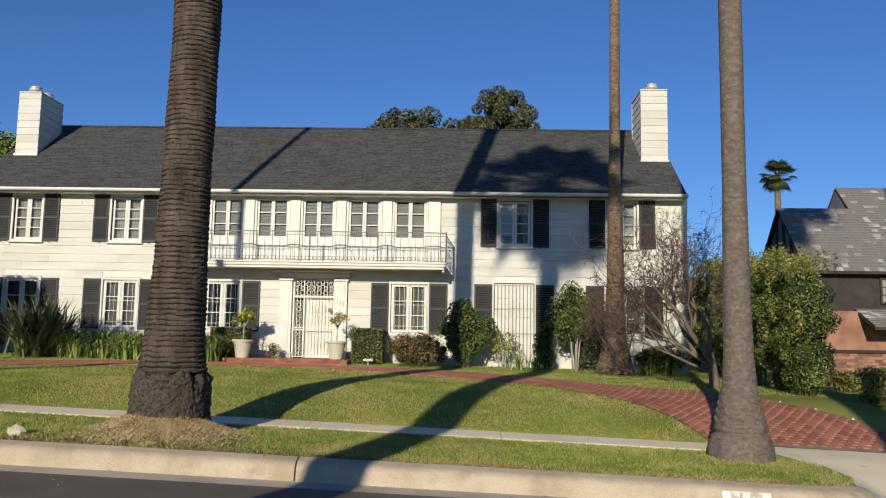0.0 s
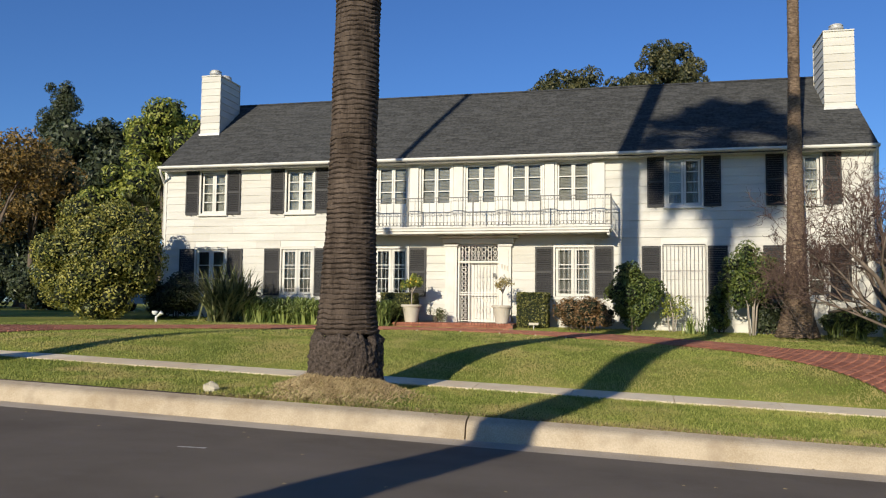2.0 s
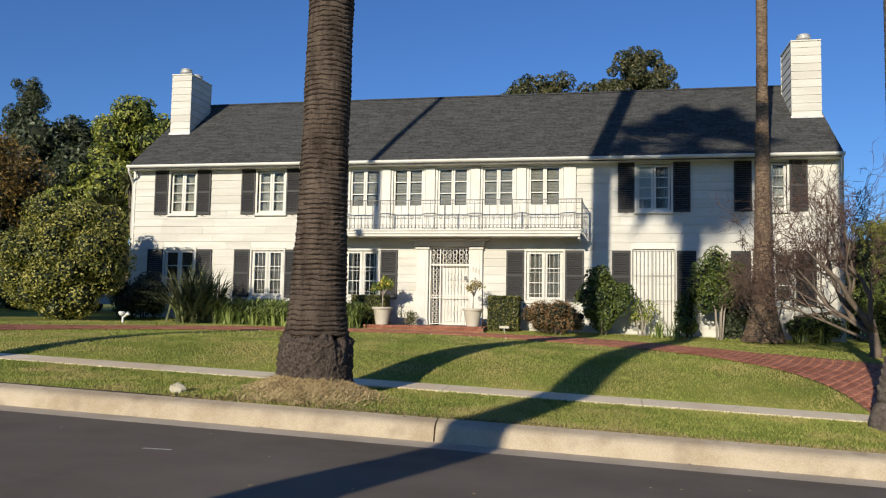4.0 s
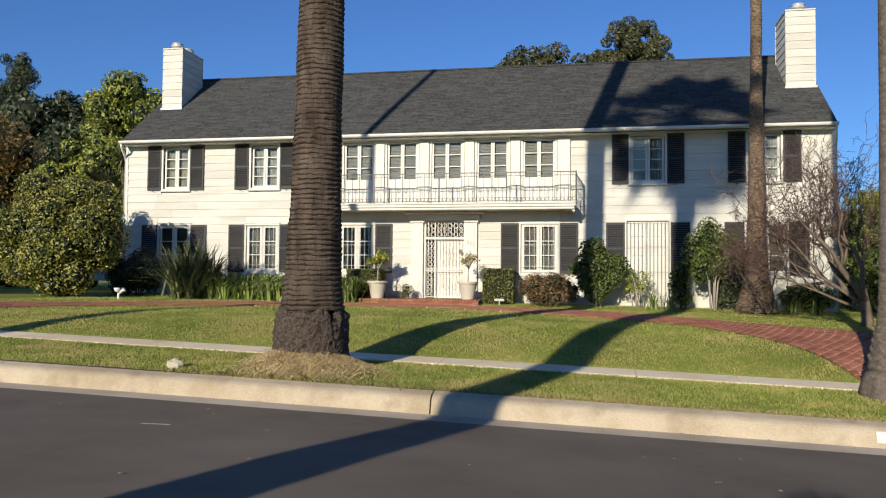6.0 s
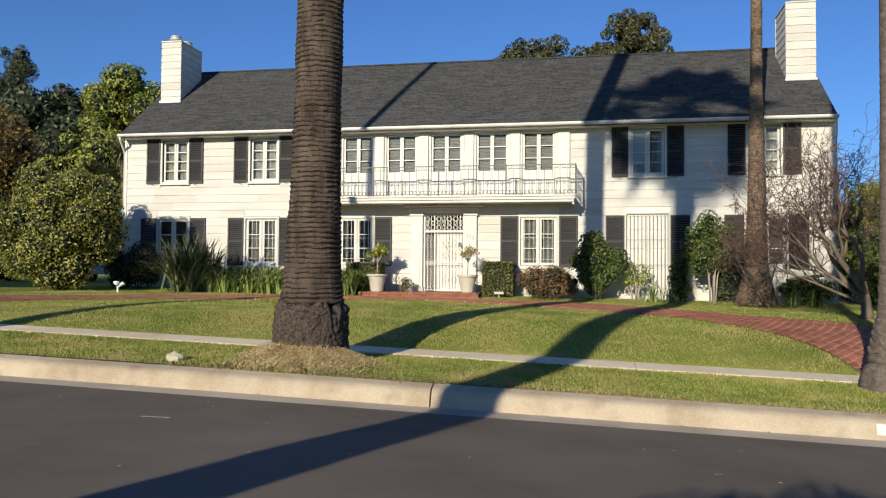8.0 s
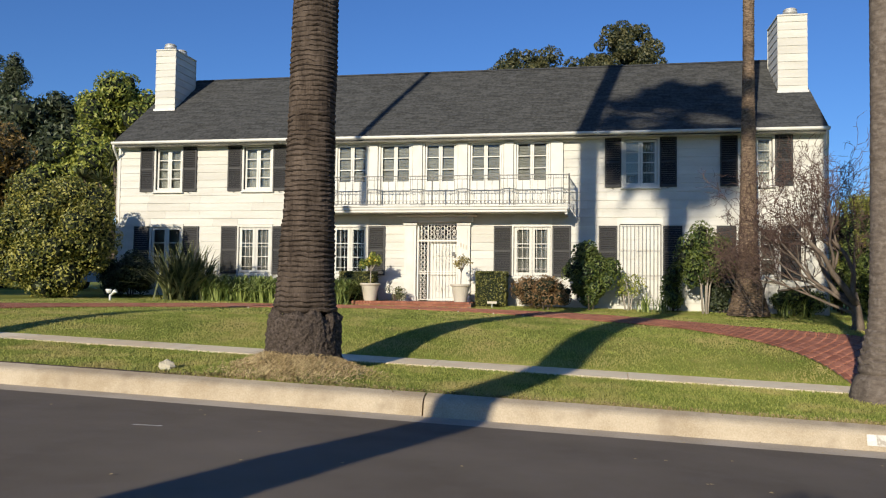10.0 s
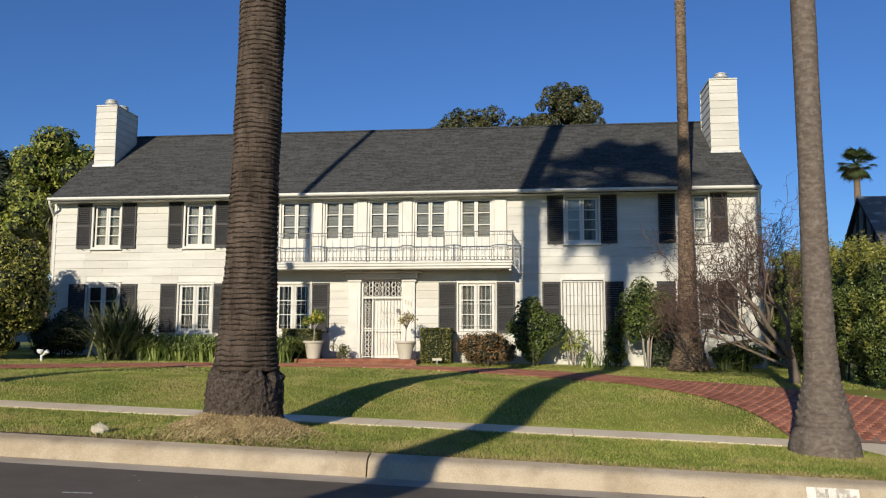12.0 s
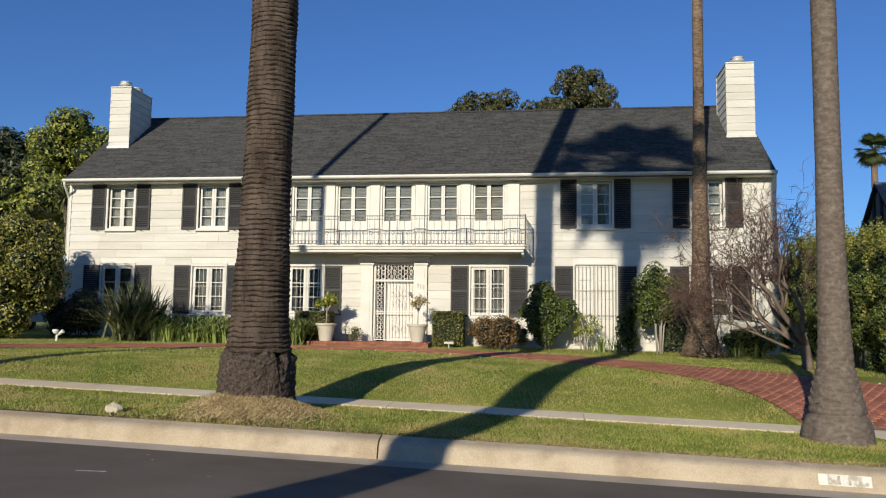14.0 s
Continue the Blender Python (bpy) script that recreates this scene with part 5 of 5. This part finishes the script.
    solid("thatch_mound", th, STRAW, "low mound of dry thatch round the palm's foot", "ground cover", kind="structure", smooth=True)
    p = np.concatenate([p, fringe])
    solid("dry_grass", quads("dry_grass", p, STRAW), None, "dry straw-coloured thatch by the palm and kerb", "grass", kind="stuff")


def neighbour():
    """The tudor house next door: slate roofs, timbered gable, brick below."""
    h = thing("neighbour_house", "brick and timber house with a weathered slate roof", "house", at=(1.55, 0, 0))
    rnd = random.Random(8)

    def slates(x0, x1, y0, z0, y1, z1, name="slate_roof"):
        m = Mesh()
        n = max(3, int(math.hypot(y1 - y0, z1 - z0) / 0.16))
        for i in range(n):
            x = x0
            while x < x1:
                e = min(x + rnd.uniform(0.2, 0.36), x1)
                ya, yb = y0 + (y1 - y0) * i / n, y0 + (y1 - y0) * (i + 1.1) / n
                za, zb = z0 + (z1 - z0) * i / n, z0 + (z1 - z0) * (i + 1.1) / n
                u = rnd.uniform(0.02, 0.035)
                m.add([(x, ya, za + u), (e - 0.006, ya, za + u), (e - 0.006, yb, zb), (x, yb, zb), (x, ya, za - 0.02), (e - 0.006, ya, za - 0.02)], [(0, 1, 2, 3), (4, 5, 1, 0)])
                x = e
        r = part(name, m, SLATE, h, "weathered grey slate roof")
        d = Mesh().add([(x0, y0, z0 - 0.03), (x1, y0, z0 - 0.03), (x1, y1, z1 - 0.03), (x0, y1, z1 - 0.03), (x0, y0, z0 - 0.13), (x1, y0, z0 - 0.13), (x1, y1, z1 - 0.13), (x0, y1, z1 - 0.13)],
                       [(0, 1, 2, 3), (7, 6, 5, 4), (0, 4, 5, 1), (3, 7, 4, 0), (1, 5, 6, 2)])
        part("roof_deck", d, TIMBER, r)

    slates(10.4, 13.3, 29.4, 4.45, 32.0, 7.1)
    slates(10.4, 13.3, 34.6, 4.45, 32.0, 7.1)
    slates(13.3, 26.0, 29.4, 4.45, 33.4, 8.2)
    slates(13.3, 26.0, 37.4, 4.45, 33.4, 8.2)
    slates(12.2, 26.0, 28.3, 2.45, 29.75, 3.1, "porch_roof")
    gable = Mesh().add([(10.55, 29.7, 0.3), (10.55, 34.3, 0.3), (10.55, 34.3, 4.4), (10.55, 32.0, 6.95), (10.55, 29.7, 4.4)], [(4, 3, 2, 1, 0)])
    gw = part("gable_wall", gable, STUCCO, h)
    for y in (30.3, 31.0, 31.7, 32.4, 33.1):
        zt = 6.95 - abs(y - 32.0) * 0.92
        part("timber", Mesh().box(10.48, y - 0.07, 3.0, 10.56, y + 0.07, zt), TIMBER, gw)
    part("timber", Mesh().box(10.47, 29.7, 4.3, 10.56, 34.3, 4.45), TIMBER, gw)
    part("upper_wall", Mesh().box(10.6, 29.8, 3.0, 26, 30.1, 4.5), TIMBER, h)
    part("lower_wall", Mesh().box(10.6, 29.5, 0.2, 26, 30.0, 3.0), WALL_BRICK, h)
    part("gable_end", Mesh().add([(13.3, 29.8, 4.4), (13.3, 37.0, 4.4), (13.3, 33.4, 8.1)], [(0, 2, 1)]), STUCCO, h)
    for x in (13.2, 14.7, 16.2, 17.7):
        w = part("window", Mesh().box(x - 0.06, 29.72, 3.28, x + 0.92, 29.82, 4.22), TIMBER, h)
        for i in range(3):
            for j in range(3):
                part("pane", Mesh().box(x + i * 0.3, 29.70, 3.34 + j * 0.28, x + i * 0.3 + 0.25, 29.725, 3.34 + j * 0.28 + 0.24), CURTAIN, w)
    for x in (13.3, 14.9, 16.5):
        w = part("window", Mesh().box(x - 0.08, 29.42, 1.55, x + 1.4, 29.52, 2.35), TIMBER, h)
        for i in range(3):
            part("pane", Mesh().box(x + i * 0.46, 29.40, 1.63, x + i * 0.46 + 0.4, 29.425, 2.25), GLASS, w)
    # brick garden pier and wall
    pier = thing("brick_garden_wall", "low red brick garden wall with a dark coping", "garden wall")
    br = Mesh()
    for r in range(15):
        for k in range(14):
            x = 10.0 + k * 0.22 + (0.11 if r % 2 else 0)
            br.box(x, 22.97 + rnd.uniform(0, 0.006), 0.35 + r * 0.08, x + 0.208, 23.08, 0.35 + r * 0.08 + 0.068)
    part("brickwork", br, WALL_BRICK, pier, kind="stuff")
    part("mortar_core", Mesh().box(9.98, 22.985, 0.3, 13.15, 23.25, 1.55), MORTAR, pier)
    part("coping", Mesh().bevel_box(9.95, 22.92, 1.55, 13.2, 23.3, 1.64, 0.01), TIMBER, pier)


def car():
    c = thing("parked_car", "dark blue parked car beside the garden", "car", at=(-24.2, 32.6, ground_z(-24.2, 32.6)))
    m = Mesh()
    prof = [(-2.2, 0.3), (-2.2, 0.75), (-1.4, 0.9), (-0.8, 1.38), (0.7, 1.40), (1.5, 0.95), (2.2, 0.85), (2.25, 0.35)]
    n = len(prof)
    m.add([(x, y, z) for y, s in ((-0.85, 0), (0.85, 0)) for x, z in prof], [tuple(range(n)), tuple(reversed(range(n, 2 * n)))] + [(k, n + k, n + (k + 1) % n, (k + 1) % n) for k in range(n)])
    body = part("body", m, BLUE_CAR, c)
    part("side_window", Mesh().add([(-0.95, -0.86, 0.93), (1.25, -0.86, 0.93), (0.62, -0.86, 1.33), (-0.72, -0.86, 1.33)], [(0, 1, 2, 3)]), RUBBER, body)
    for x in (-1.4, 1.4):
        for y in (-0.82, 0.82):
            w = Mesh().tube([(x, y - 0.1, 0.32), (x, y + 0.1, 0.32)], 0.32, 20)
            tyre = part("wheel", w, RUBBER, c)
            part("rim", Mesh().tube([(x, y - 0.11, 0.32), (x, y + 0.11, 0.32)], 0.19, 14), IRON_DARK, tyre)


def build_all():
    build_ground()
    build_street()
    build_house()
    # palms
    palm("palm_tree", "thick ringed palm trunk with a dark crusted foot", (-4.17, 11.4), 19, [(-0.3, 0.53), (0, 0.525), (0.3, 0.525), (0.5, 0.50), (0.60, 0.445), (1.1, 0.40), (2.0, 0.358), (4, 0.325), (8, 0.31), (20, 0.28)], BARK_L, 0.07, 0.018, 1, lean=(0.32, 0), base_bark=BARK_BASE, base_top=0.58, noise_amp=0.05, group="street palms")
    palm("palm_tree", "slim grey palm trunk flaring at the foot", (3.95, 12.35), 20, [(-0.3, 0.50), (0, 0.485), (0.2, 0.45), (0.33, 0.41), (0.37, 0.36), (0.41, 0.385), (0.5, 0.37), (0.56, 0.345), (0.8, 0.295), (1.0, 0.245), (1.4, 0.218), (2.0, 0.2), (4, 0.176), (8, 0.17), (20, 0.15)], BARK_R, 0.10, 0.005, 2, lean=(-0.03, 0), noise_amp=0.03, base_bark=BARK_R, base_top=0.5, crust=0.1, group="street palms")
    palm("palm_tree", "slender fibrous palm close to the house front", (4.72, 27.0), 19, [(-0.2, 0.70), (0, 0.66), (0.5, 0.5), (1.2, 0.34), (3, 0.255), (5.5, 0.21), (8, 0.165), (20, 0.14)], BARK_T, 0.07, 0.02, 3, lean=(0.1, 0), group="garden palms")
    for k, (x, y) in enumerate(((-11.3, 12.1), (12.4, 12.1))):
        palm("palm_tree", "slim street palm on the grass verge", (x, y), 19, [(-0.3, 0.42), (0, 0.4), (1.0, 0.22), (4, 0.15), (20, 0.11)], BARK_R, 0.2, 0.01, 20 + k, sides=14, lean=(0.39, 0), bend=-0.75, group="street palms")
    for k, (x, y, ht) in enumerate(((-4.17, -2.5, 16.75), (3.5, -2.5, 18.9))):
        palm("palm_tree", "tall street palm across the road", (x, y), ht, [(-0.3, 0.5), (0, 0.46), (1.0, 0.39), (3.6, 0.37), (4.8, 0.38), (9, 0.37), (20, 0.30)], BARK_R, 0.2, 0.01, 30 + k, sides=14, lean=(0.05, 0), sweep=1.15, frond=2.0, fronds=100, group="street palms")
    palm("palm_tree", "distant fan palm above the roofs", (28.2, 75), 16.9, [(0, 0.4), (2, 0.3), (20, 0.25)], BARK_T, 0.3, 0.01, 50, sides=12, frond=1.1, fronds=70, group="distant palms")
    # trees
    tree("round_citrus_tree", "dense rounded evergreen tree with yellow-green leaves", (-17.9, 24.5), 4.3, 2.1, (2.25, 2.1, 2.3), 120, 0.38, 0.72, 60000, 0.062, CITRUS, trunk_r=0.12, seed=1, core=0.8)
    tree("broadleaf_tree", "tall bright green tree behind the house", (-23.6, 38.0), 11, 7.9, (3.2, 3.0, 3.7), 80, 0.5, 1.0, 26000, 0.105, BRIGHT_LEAF, seed=2, core=0.8, trunk_r=0.25)
    tree("broadleaf_tree", "lower bright shrubby tree beside the house", (-22.8, 33.0), 7, 4.3, (2.6, 2.0, 3.0), 40, 0.5, 0.9, 10000, 0.11, BRIGHT_LEAF, seed=22, core=0.8, trunk_r=0.2)
    tree("dark_tree", "dark round-topped tree in the distance", (-37.0, 50.0), 13, 9.5, (5.0, 4, 4.2), 50, 0.9, 1.6, 12000, 0.2, DARK_LEAF, seed=3, core=0.75, trunk_r=0.3)
    tree("pine_tree", "tall dark narrow pine in the distance", (-48.6, 60.0), 21, 13.2, (2.5, 2.3, 7.0), 70, 0.5, 1.0, 16000, 0.2, DARK_LEAF, seed=4, core=0.6, trunk_r=0.3, aspect=4.0)
    tree("autumn_tree", "sparse tree with yellow-brown leaves and grey trunk", (-15.45, 16.9), 6, 4.1, (1.7, 1.3, 1.1), 60, 0.2, 0.45, 8000, 0.055, AUTUMN, BARK_TREE, trunk_r=0.08, seed=5, lean=(0.3, 0.0), limbs=18, fill=0.2)
    tree("autumn_tree", "tree with ochre and brown autumn leaves", (-29.6, 35.0), 8, 5.6, (3.0, 2.6, 3.2), 40, 0.5, 1.0, 9000, 0.11, AUTUMN, seed=55, core=0.5, trunk_r=0.2)
    # added out of view so that its crown shades the side garden
    tree("unseen_tree", "spreading unseen tree added to shade the side garden", (-27.0, 11.0), 8, 5.6, (4.2, 3.2, 3.0), 50, 0.8, 1.3, 9000, 0.15, HEDGE, seed=41, core=0.85, trunk_r=0.25)
    tree("eucalyptus_tree", "olive-green tree rising behind the roof ridge", (1.6, 52.0), 17, 14.6, (3.3, 2.3, 3.1), 60, 0.35, 0.75, 22000, 0.1, EUCA, seed=6, trunk_r=0.3, core=0.3)
    tree("eucalyptus_tree", "low olive-green tree behind the roof ridge", (-3.0, 52.0), 15, 13.7, (4.9, 2.2, 2.7), 70, 0.4, 0.8, 18000, 0.11, EUCA, seed=7, trunk_r=0.3, core=0.5)
    tree("unseen_tree", "leafy street tree across the road", (1.3, -4.8), 4, 2.86, (4.4, 1.3, 0.72), 90, 0.5, 0.7, 16000, 0.1, HEDGE, seed=8, core=0.8, trunk_r=0.12)
    for k, (x, y, r, hh) in enumerate(((7.25, 18.1, 0.55, 2.9), (7.45, 19.9, 0.62, 3.1), (7.6, 21.8, 0.7, 3.25), (7.95, 23.8, 0.85, 3.4), (8.3, 26.2, 0.95, 3.5), (8.8, 29.0, 1.0, 3.7))):
        hs = shrub("tall_hedge_shrub", "tall dense hedge shrub with bright top shoots", (x, y), (2 * r, 2.0, hh), 26000, 0.036, SIDE_HEDGE, 60 + k, n=110, clump=0.32, core=0.72, category="hedge")
        rg = np.random.default_rng(200 + k)
        tips = [[rg.uniform(-r, r) * 0.9, rg.uniform(-0.95, 0.6), hh * rg.uniform(0.15, 1.0) + 0.12] for _ in range(26)]
        tips += [[rg.uniform(-r, r) * 0.85, rg.uniform(-0.8, 0.8), hh + rg.uniform(-0.2, 0.12)] for _ in range(22)]
        part("top_growth", leaves(rg, tips, [0.11] * 48, 2600 if k < 3 else 6500, 0.038, HEDGE_TIP, "top_growth", 2.2, 0.1, 2.9), None, hs)
    for k, (x, y, hh) in enumerate(((8.9, 32.0, 3.9), (9.6, 35.0, 4.0), (10.4, 38.5, 4.2), (8.2, 41.0, 3.6))):
        shrub("tall_hedge_shrub", "tall dense hedge shrub behind the house corner", (x, y), (2.4, 2.4, hh), 9000, 0.06, SIDE_HEDGE, 260 + k, n=34, clump=0.6, core=0.85, category="hedge")
    # added hedges: dark leaf colour stands in for the side garden's deep shade
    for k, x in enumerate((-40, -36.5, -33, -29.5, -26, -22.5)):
        shrub("shade_hedge", "added dark-leaved hedge standing in for the side garden's shade", (x, 36.0), (4.2, 2.4, 3.6), 3000, 0.14, DARK_LEAF, 80 + k, n=24, clump=0.9, core=0.85, category="hedge")
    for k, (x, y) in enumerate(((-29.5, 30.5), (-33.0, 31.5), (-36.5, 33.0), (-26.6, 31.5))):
        shrub("shade_hedge", "added dark-leaved hedge standing in for the side garden's shade", (x, y), (3.8, 1.8, 2.3), 3500, 0.11, DARK_LEAF, 180 + k, n=24, clump=0.7, core=0.85, category="hedge")
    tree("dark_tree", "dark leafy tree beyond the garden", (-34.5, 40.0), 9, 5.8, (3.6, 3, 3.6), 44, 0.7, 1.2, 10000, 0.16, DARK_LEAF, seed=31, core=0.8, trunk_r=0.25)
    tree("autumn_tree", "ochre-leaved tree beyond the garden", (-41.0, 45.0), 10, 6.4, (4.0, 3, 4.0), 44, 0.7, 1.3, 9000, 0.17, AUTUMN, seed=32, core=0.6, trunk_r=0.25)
    shrub("low_hedge", "low clipped hedge beside the driveway", (10.2, 16.9), (4.2, 1.0, 0.75), 6000, 0.04, BOXWOOD, 90, square=True, category="hedge")
    shrub("low_hedge", "clipped hedge in front of the garden wall", (11.4, 20.5), (4.6, 0.9, 0.5), 6000, 0.045, BOXWOOD, 91, square=True, category="hedge")
    # beds along the house
    shrub("box_hedge", "clipped square boxwood beside the step", (-8.2, 27.85), (1.2, 0.8, 1.05), 5000, 0.035, BOXWOOD, 100, square=True)
    shrub("box_hedge", "clipped square boxwood beside the step", (-3.45, 27.7), (1.0, 0.9, 1.15), 5000, 0.035, BOXWOOD, 101, square=True)
    shrub("photinia_bush", "rounded reddish-brown clipped bush", (-1.6, 26.9), (2.3, 1.2, 1.2), 11000, 0.036, RED_LEAF, 102, n=60, clump=0.3)
    shrub("upright_shrub", "tall upright glossy green shrub", (-0.15, 27.3), (1.9, 1.1, 2.35), 9000, 0.055, HEDGE, 103, n=34, clump=0.4)
    shrub("rose_bush", "sparse rose bush with few leaves", (1.05, 27.6), (1.3, 0.8, 1.3), 700, 0.045, BRIGHT_LEAF, 104, n=20, clump=0.25, core=0, stems=5)
    shrub("upright_shrub", "dark green shrub in front of the shutter", (2.55, 27.6), (0.8, 0.8, 1.6), 2500, 0.055, HEDGE, 105, n=16, clump=0.3)
    shrub("multi_stem_shrub", "glossy shrub on several bare pale stems", (3.45, 27.2), (2.1, 1.2, 2.95), 7500, 0.055, HEDGE, 106, n=40, clump=0.4, stems=5, core=0.55)
    shrub("dark_shrub", "dark shaded bush below the window", (-16.6, 27.2), (3.0, 1.6, 1.7), 7000, 0.06, DARK_LEAF, 107, n=30, clump=0.5, core=0.85)
    strappy("flax_plant", "large spiky flax with long grey-green leaves", (-13.9, 26.2), 1.75, 1.7, 420, 0.042, FLAX, 110, arch=-0.2)
    for k in range(11):
        strappy("agapanthus", "clump of arching green strap leaves", (-13.9 + 0.55 * k + 0.2 * math.sin(k * 3), 26.5 + 0.3 * math.sin(k * 2.1)), 1.1, 1.0, 220, 0.032, STRAP, 120 + k, arch=0.6, group="strap-leaved border")
    for k, x in enumerate((-7.7 - 1.2, -9.4, 1.6, 2.1, 5.8, 6.5)):
        strappy("agapanthus", "clump of arching green strap leaves", (x, 27.1), 0.6, 0.5, 45, 0.02, STRAP, 140 + k, group="strap-leaved border")
    shrub("lavender_bush", "small grey-blue flowering bush on the step", (-6.75, 27.6), (0.9, 0.5, 0.6), 900, 0.03, FLAX, 150, n=10, clump=0.18, core=0, z0=1.02)
    shrub("dark_shrub", "low dark green bush against the wall", (6.2, 27.3), (1.9, 1.0, 0.9), 3500, 0.05, HEDGE, 108, n=22, clump=0.3, core=0.85)
    shrub("dark_shrub", "dark bush behind the palm's foot", (4.0, 27.7), (1.0, 0.8, 1.2), 2500, 0.05, DARK_LEAF, 109, n=16, clump=0.3, core=0.85)
    potted_tree((-7.55, 27.05), 1.022, 900, 160, False)
    potted_tree((-4.42, 27.05), 1.022, 260, 161, True)
    bare_tree((5.75, 19.9), 17, "leafless tree with leaning pale trunks and tangled twigs", (((-0.45, 0.35, 1.0), 2.0, 0.085), ((-0.12, 0.2, 1.0), 1.9, 0.075), ((-0.85, 0.5, 0.95), 2.4, 0.075), ((-1.0, 0.5, 0.6), 2.4, 0.04), ((-0.8, 0.8, 0.75), 2.5, 0.06), ((-1.0, 0.2, 0.85), 2.4, 0.05)))
    bare_tree((4.85, 25.6), 23, "leafless reddish-brown bush of dense twigs before the palm", (((-0.15, 0.1, 1.0), 1.6, 0.022), ((0.12, -0.1, 1.0), 1.7, 0.022), ((-0.35, 0.0, 1.0), 1.25, 0.018), ((0.0, 0.2, 1.0), 1.6, 0.022)), False, (0.05, 0.5), 4)
    yucca((-19.6, 31.4))
    # small things
    rl = random.Random(77)
    chip = Mesh().add([(-0.02, -0.008, 0), (0.015, -0.014, 0.004), (0.022, 0.01, 0.0), (-0.012, 0.013, 0.006)], [(0, 1, 2, 3)]).data("fallen_leaf", STRAW)
    for k in range(70):
        x, y = rl.uniform(-10, 4), rl.uniform(5.0, 9.4) if k % 2 else rl.uniform(9.46, 9.9)
        z = street(x) - 0.235 + 0.10 * (1 - ((y - 4.4) / 5.1) ** 2) if y < 9.45 else street(x) - 0.214
        o = tagged(new("fallen_leaf", chip), "dry fallen leaf on the street", "leaf", "fallen leaves on the street")
        o.location, o.rotation_euler = (x, y, z + 0.006), (0, 0, rl.uniform(0, 6.28))
    stud = Mesh().lathe((0, 0, 0), [(0.024, 0), (0.024, 0.022), (0.015, 0.036), (0.0, 0.04)], 10).data("path_marker", CLAY)
    for k in range(46):
        a = radians(8 + 164 * k / 45)
        e0, e1 = drive_edges(a)
        r = (e1 + 0.12) if k % 2 else (e0 - 0.12 if 60 < math.degrees(a) < 120 else e1 + 0.12)
        x, y = DRIVE_C[0] + r * math.cos(a), DRIVE_C[1] + r * math.sin(a)
        if y > 26.4:
            continue
        tagged(new("path_marker", stud), "small pale marker at the edge of the drive", "path marker", "markers along the drive").location = (x, y, ground_z(x, y))
    rock = Mesh()
    lump(rock, (0, 0, 0.05), 0.11, np.random.default_rng(2), 0.85, 10, 6)
    ro = solid("rock", rock, STONE, "pale rounded rock on the grass verge", "rock")
    ro.location = (-5.95, 10.75, ground_z(-5.95, 10.75))
    sp = thing("garden_spotlight", "small white twin garden spotlight on a stake", "garden light", at=(-15.1, 23.6, ground_z(-15.1, 23.6)))
    part("stake", Mesh().tube([(0, 0, -0.05), (0, 0, 0.2)], 0.035, 8), WHITE_PLASTIC, sp)
    part("lamp_head", Mesh().lathe((-0.05, 0, 0.22), [(0.0, 0), (0.06, 0.02), (0.1, 0.1), (0.09, 0.14), (0.0, 0.14)], 12), WHITE_PLASTIC, sp, smooth=True)
    part("lamp_head", Mesh().tube([(0.03, 0, 0.18), (0.16, 0.0, 0.28), (0.2, 0, 0.31)], [0.03, 0.06, 0.075], 10), WHITE_PLASTIC, sp, smooth=True)
    sgn = thing("yard_sign", "small white sign on a stake by the hedge", "sign", at=(-3.35, 26.95, ground_z(-3.35, 26.95)))
    part("plate", Mesh().bevel_box(-0.16, -0.01, 0.14, 0.16, 0.01, 0.22, 0.004), CLAY, sgn)
    part("stake", Mesh().box(-0.01, 0.011, -0.05, 0.01, 0.025, 0.2), METAL, sgn)
    post = thing("brick_gate_post", "orange brick gate post behind the trees", "gate post", at=(-22.2, 30.0, ground_z(-22.2, 30)))
    part("shaft", Mesh().bevel_box(-0.2, -0.2, -0.1, 0.2, 0.2, 0.95, 0.01), ORANGE, post)
    part("cap", Mesh().bevel_box(-0.24, -0.24, 0.95, 0.24, 0.24, 1.03, 0.02), ORANGE, post)
    car()
    neighbour()
    grass_blades()
    build_driveway()


build_all()
